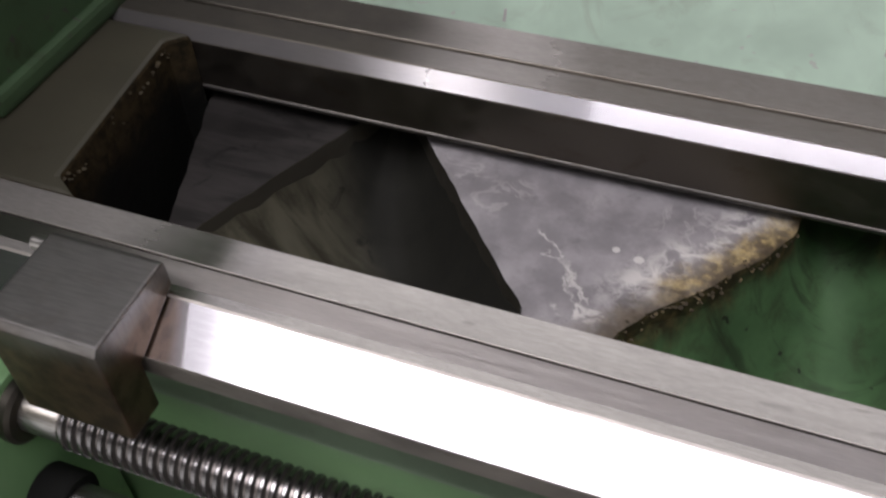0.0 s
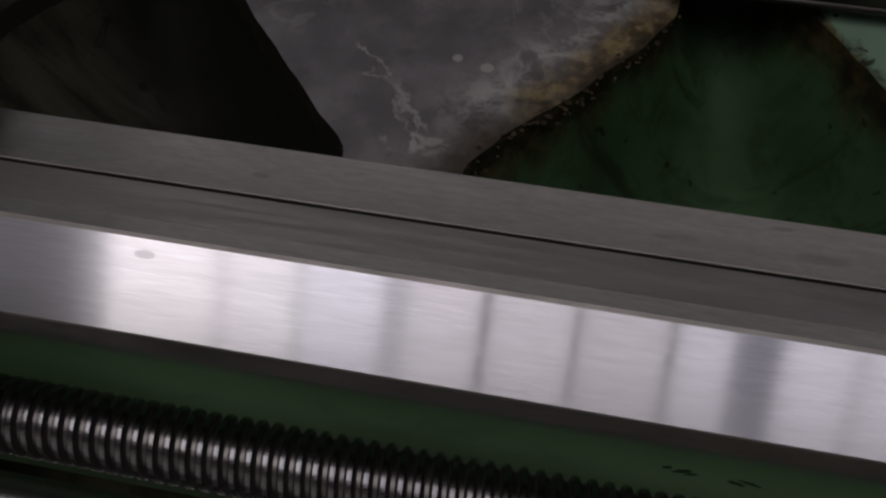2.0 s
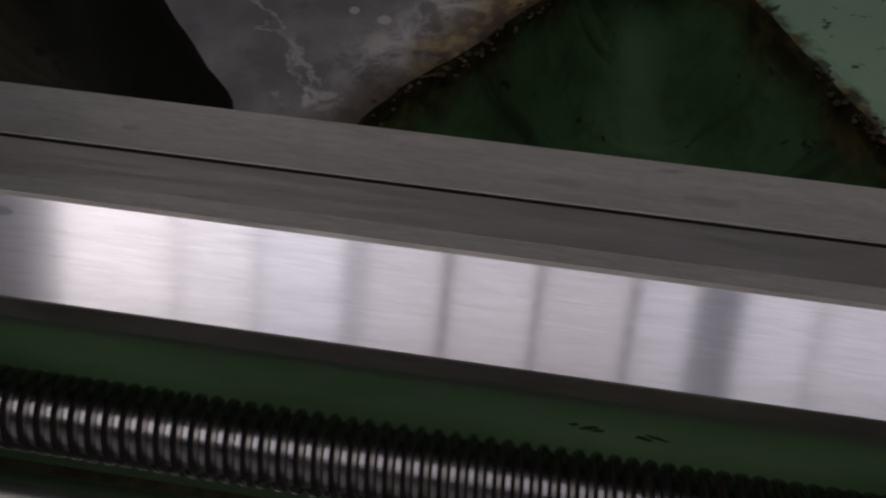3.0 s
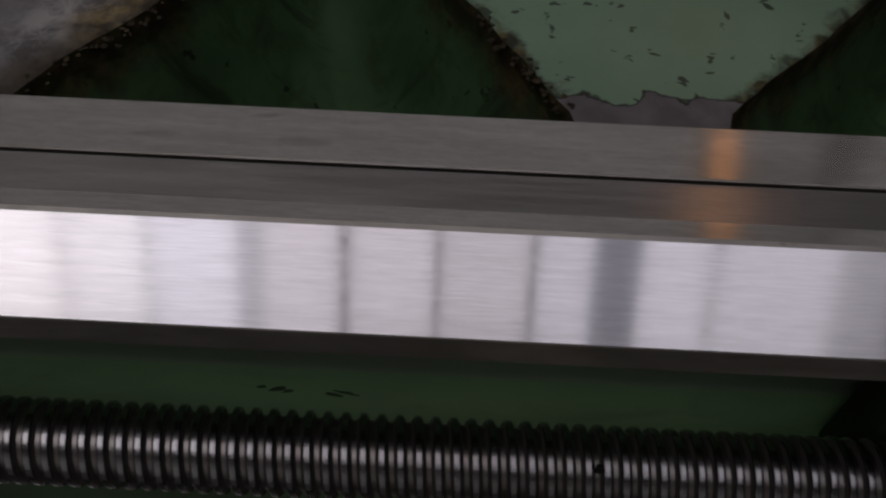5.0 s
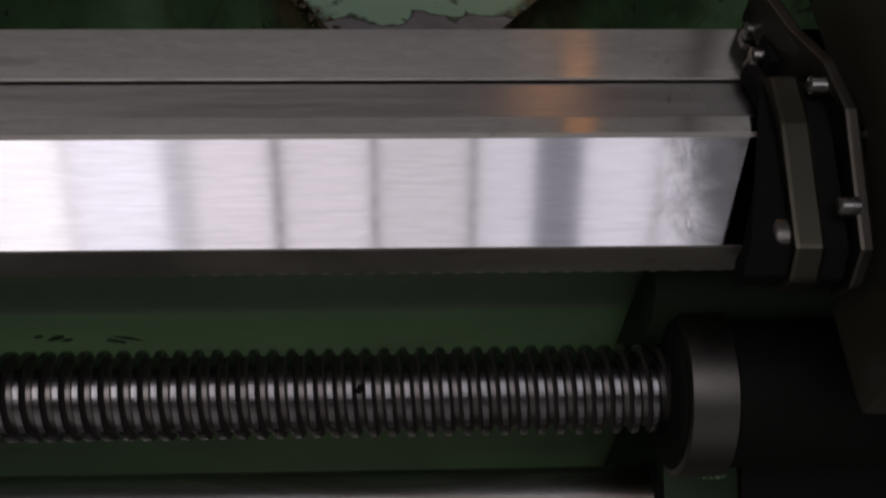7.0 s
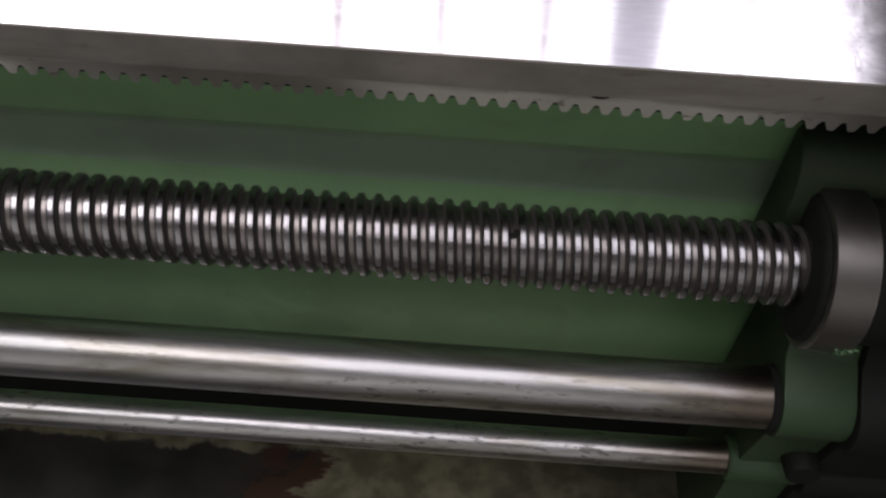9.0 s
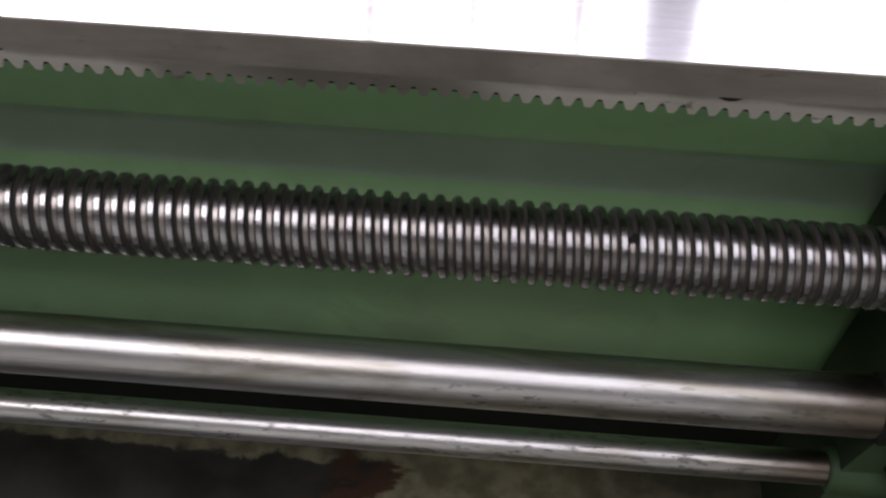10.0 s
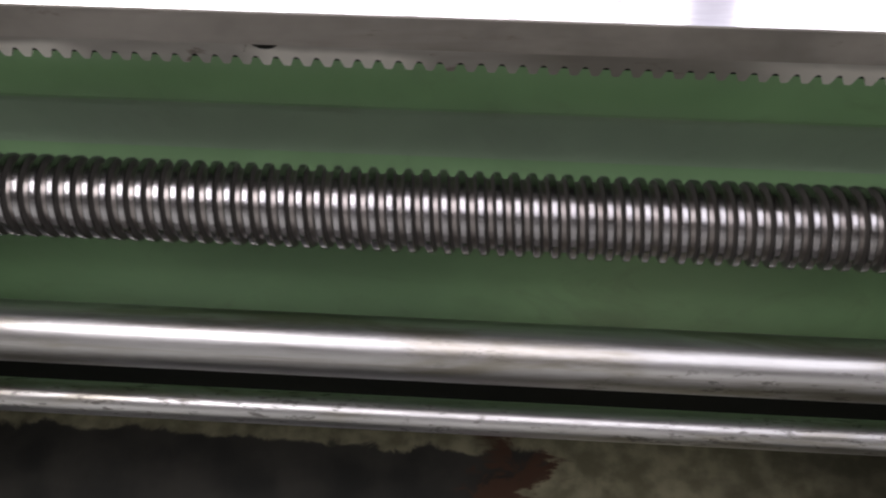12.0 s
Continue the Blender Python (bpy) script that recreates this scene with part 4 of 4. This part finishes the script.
# ---- carriage ----
def carriage():
    c = thing("carriage", (.16, .05, Z - .2), "dark lathe carriage with green apron and way wipers", "carriage")
    # apron: bosses round the two rods, a flange up to the lead screw
    def boss(y, z, r, a0, a1, k=9):
        return [(y - r * math.cos(radians(a0 + (a1 - a0) * i / k)), z + r * math.sin(radians(a0 + (a1 - a0) * i / k))) for i in range(k + 1)]
    front = [(-.006, -.215), (-.020, -.205)] + boss(-.0146, -.1215, .0098, -55, 60) + boss(-.0149, -.0665, .0150, -50, 70) + [(-.009, -.046), (-.004, -.036), (.004, -.028), (.030, -.026), (.030, -.215)]
    a = part("apron", prism(front, .0035, .0310, .0010), [OILY_GREEN, SHADED_GREEN], c, "green painted apron with bosses round the rods, shade painted into its end", smooth=40)
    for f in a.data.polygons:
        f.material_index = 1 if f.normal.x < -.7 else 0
    part("boss", turned([(.0002, .0088), (.0012, .0097), (.0040, .0097)], -.0146, -.1215, 36), OILY_GREEN, c, smooth=40)
    part("apron_body", prism([(y - .004, z) for y, z in front[:-2]] + [(.030, -.024), (.030, -.215)], .0312, .34, .0015), BLACK_OIL_SHADE, c, "oily black apron body", smooth=40)
    part("nut_housing", turned([(.0105, .0245), (.0117, .0258), (.34, .0258)], 0, 0, 56), BLACK_OIL_SHADE, c, "oily black round nut housing", smooth=40)
    part("collar", turned([(-.0040, .0268), (-.0032, .0285), (.0108, .0285), (.0116, .0275)], 0, 0, 64), COLLAR_STEEL, c, "round grey steel collar", smooth=40)
    part("collar_face", turned([(-.0062, .0240), (-.0054, .0252), (-.0042, .0262)], 0, 0, 48), BLACK_OIL_SHADE, c, smooth=40)
    part("bracket", prism([(.012, -.040), (.012, .012), (.0128, .020), (.0150, .0275), (.0190, .0330), (.0245, .0365), (.0335, .038), (.0335, -.040)], -.0125, .34, .005), SHADED_GREEN, c, "dark green bracket behind the collar, shade in its colour", smooth=35)
    # Out of view; added to shade the apron and darken reflections.
    part("cross_slide", box(.100, .30, -.20, .25, .1285, .215, .006), BLACK_OIL_SHADE, c, "unseen dark cross slide, added for shade and reflections")
    # saddle over the way
    part("saddle", prism([(-.034, .054), (-.034, .118), (-.026, .128), (.0900, .128), (.0900, .0915), (.0545, .0915), (.0345, .0975), (.0280, .0975), (.0002, .0828), (.0002, .054)],
                         .0300, .34, .003), TOP_IRON, c, "scraped grey saddle")
    part("saddle_bridge", prism([(.0880, .100), (.0880, .128), (.300, .128), (.300, .100)], .100, .34, .004), TOP_IRON, c)
    # wiper: two bars with a channel between, felt below
    inner = [(.0800, .0905), (.0545, .0905), (.0345, .0962), (.0283, .0962), (.0015, .0822), (.0015, .0760)]
    def outline(h, far=.0800):
        pts = inner + [(-.007 - h * .4, .0760), (-.010 - h * .4, .0860), (-.0055 - h * .4, .0930 + h * .5), (.0250, .1010 + h), (.0400, .1020 + h), (.0560, .0975 + h), (.0800, .0960 + h)]
        return [(min(y, far), z) for y, z in pts if y <= far + .004]

    def slanted(bm, k):
        for v in bm.verts:
            v.co.x -= max(0, v.co.y - .030) * k
        return bm
    bm = prism([(y, z + .0002) for y, z in outline(-.002, .0530)], .0048, .0085)
    for v in bm.verts:
        if v.co.x < .006:
            v.co.x += min(0, v.co.y - .0275) * .27
    part("wiper_felt", bm, RUBBER, c, "black felt way wiper")
    part("wiper_felt", prism([(.0534, .0901), (.0534, .0962), (.0790, .0952), (.0790, .0901)], .0122, .0200), RUBBER, c)
    part("wiper_bar", prism(outline(.0030, .0520), .0060, .0140, .0012), BAR_STEEL, c, "blackened steel wiper bar")
    part("wiper_plate", slanted(prism(outline(.0085, .0760), .0205, .0245, .0010), .24), DARK_STEEL, c, "blackened steel wiper plate")
    part("wiper_felt", prism(outline(.0006, .0520), .0141, .0200), RUBBER, c)
    for x, y, z in ((.0150, .0353, .1064), (.0168, .0018, .1001), (.0095, .0703, .0915), (.0092, .0598, .0920)):
        part("screw", turned([(x - .0006, .0018), (x, .0025), (x + .0046, .0025)], y, z, 20), SCREW_STEEL, c, "bright round screw head", smooth=40)
    rnd = random.Random(31)
    pts = []
    for i in range(46):
        a = radians(rnd.uniform(196, 252))
        r = .0286 + rnd.uniform(-.0003, .0002)
        pts.append((rnd.gauss(.0105, .0018), r * math.cos(a), Z + r * math.sin(a)))
    part("paint_smear", lumps(pts, .0011, 32), GREEN_WORN, c, "green paint smeared on the collar's rim", smooth=60)
    # Black ring painted dark for the shaded gap where the rod enters.
    part("gap_ring", turned([(.0008, .0126), (.0014, .0133), (.0036, .0133)], -.0149, -.0665, 40), RUBBER, c, "black ring in place of the dark gap round the feed rod", smooth=40)
    bm = bmesh.new()
    bmesh.ops.create_cone(bm, cap_ends=True, segments=28, radius1=.0085, radius2=.0070, depth=.014, matrix=Matrix.Translation((.0262, -.0225, Z - .1035)) @ Matrix.Rotation(radians(90), 4, "X"))
    part("plug", bm, BLACK_OIL_SHADE, c, "oily black round plug on the apron", smooth=40)
    part("bolt", turned([(.0016, .0038), (.0024, .0050), (.0036, .0057), (.0080, .0057)], .0004, .0886, 28), COLLAR_STEEL, c, "large round bolt head", smooth=40)


carriage()


# ---- tray, pedestals, splash guard ----
def tray():
    t = thing("chip_tray", (-.2, .05, Z - .312), "oily dark chip tray with peeled tan paint and rust", "chip tray")
    part("sheet", box(-1.25, 1.0, -.34, .50, -.3125, -.3065), TRAY, t)
    for a in ((-1.25, 1.0, -.346, -.34), (-1.25, 1.0, .50, .506)):
        part("rim", box(a[0], a[1], a[2], a[3], -.3125, -.25, .002), GREEN, t)
    for x in (-.95, .55):
        p = thing("pedestal", (x + .2, .08, 0), "green cast iron pedestal under the lathe", "pedestal", "lathe pedestals")
        part("body", box(x, x + .4, -.14, .32, -Z, -.3127, .02), GREEN, p, smooth=35)
        part("plinth", box(x - .02, x + .42, -.16, .34, -Z + .0005, -Z + .06, .006), GREEN, p)


tray()


def splash_guard():
    s = thing("splash_guard", (-.2, .47, Z - .3065), "light green sheet metal splash guard with pale drips", "splash guard")
    part("sheet", prism([(.3900, -.3060), (.6000, .1000), (.6040, .0990), (.3945, -.3060)], -1.2, .95, .0008), PANEL_GREEN, s)
    part("top_rim", prism([(.5960, .1010), (.5960, .1060), (.6200, .1060), (.6200, .1010)], -1.2, .95, .001), PANEL_GREEN, s)
    rnd = random.Random(8)
    for i in range(34):
        x, z = rnd.uniform(-.75, .3), rnd.uniform(-.16, .06)
        h, w = rnd.uniform(.004, .016), rnd.uniform(.0015, .0035)
        y = .39 + .21 * (z + .306) / .406
        part("drip", prism([(y - .0009, z), (y - .0009 + .21 * h / .406, z + h), (y + .0006 + .21 * h / .406, z + h), (y + .0006, z)], x, x + w), WALL_PAINT, s)


splash_guard()


def machine_lamp():
    l = thing("machine_lamp", (.10, .30, Z + .128), "small warm machine lamp on the carriage", "lamp")
    part("foot", box(.080, .120, .280, .320, .1285, .140, .003), DARK_STEEL, l)
    bm = bmesh.new()
    bmesh.ops.create_cone(bm, cap_ends=True, segments=16, radius1=.006, radius2=.006, depth=.30, matrix=Matrix.Translation((.10, .30, Z + .285)))
    part("stem", bm, DARK_STEEL, l, smooth=40)
    bm = bmesh.new()
    bmesh.ops.create_uvsphere(bm, u_segments=20, v_segments=12, radius=.010, matrix=Matrix.Translation((.028, .30, Z + .392)))
    m = Nodes("warm_bulb", 0.4)
    m.b.inputs["Emission Color"].default_value = (1.0, 0.42, 0.14, 1)
    m.b.inputs["Emission Strength"].default_value = 3.2
    part("bulb", bm, m.m, l, "glowing warm bulb", smooth=40)
    # Unseen glowing panel, added to put a warm smear on the rear flank.
    m = Nodes("warm_panel", 0.4)
    m.b.inputs["Emission Color"].default_value = (1.0, 0.45, 0.16, 1)
    m.b.inputs["Emission Strength"].default_value = 2.6
    part("glow_panel", box(-.028, .004, .292, .296, .150, .215, .001), m.m, l, "added warm panel for the glow on the rear flank")
    part("panel_plate", box(-.032, .106, .2962, .3005, .146, .220, .001), DARK_STEEL, l)
    part("arm", box(.028, .105, .294, .306, .428, .436, .002), DARK_STEEL, l)
    part("socket", box(.016, .040, .288, .312, .408, .430, .003), DARK_STEEL, l)


machine_lamp()
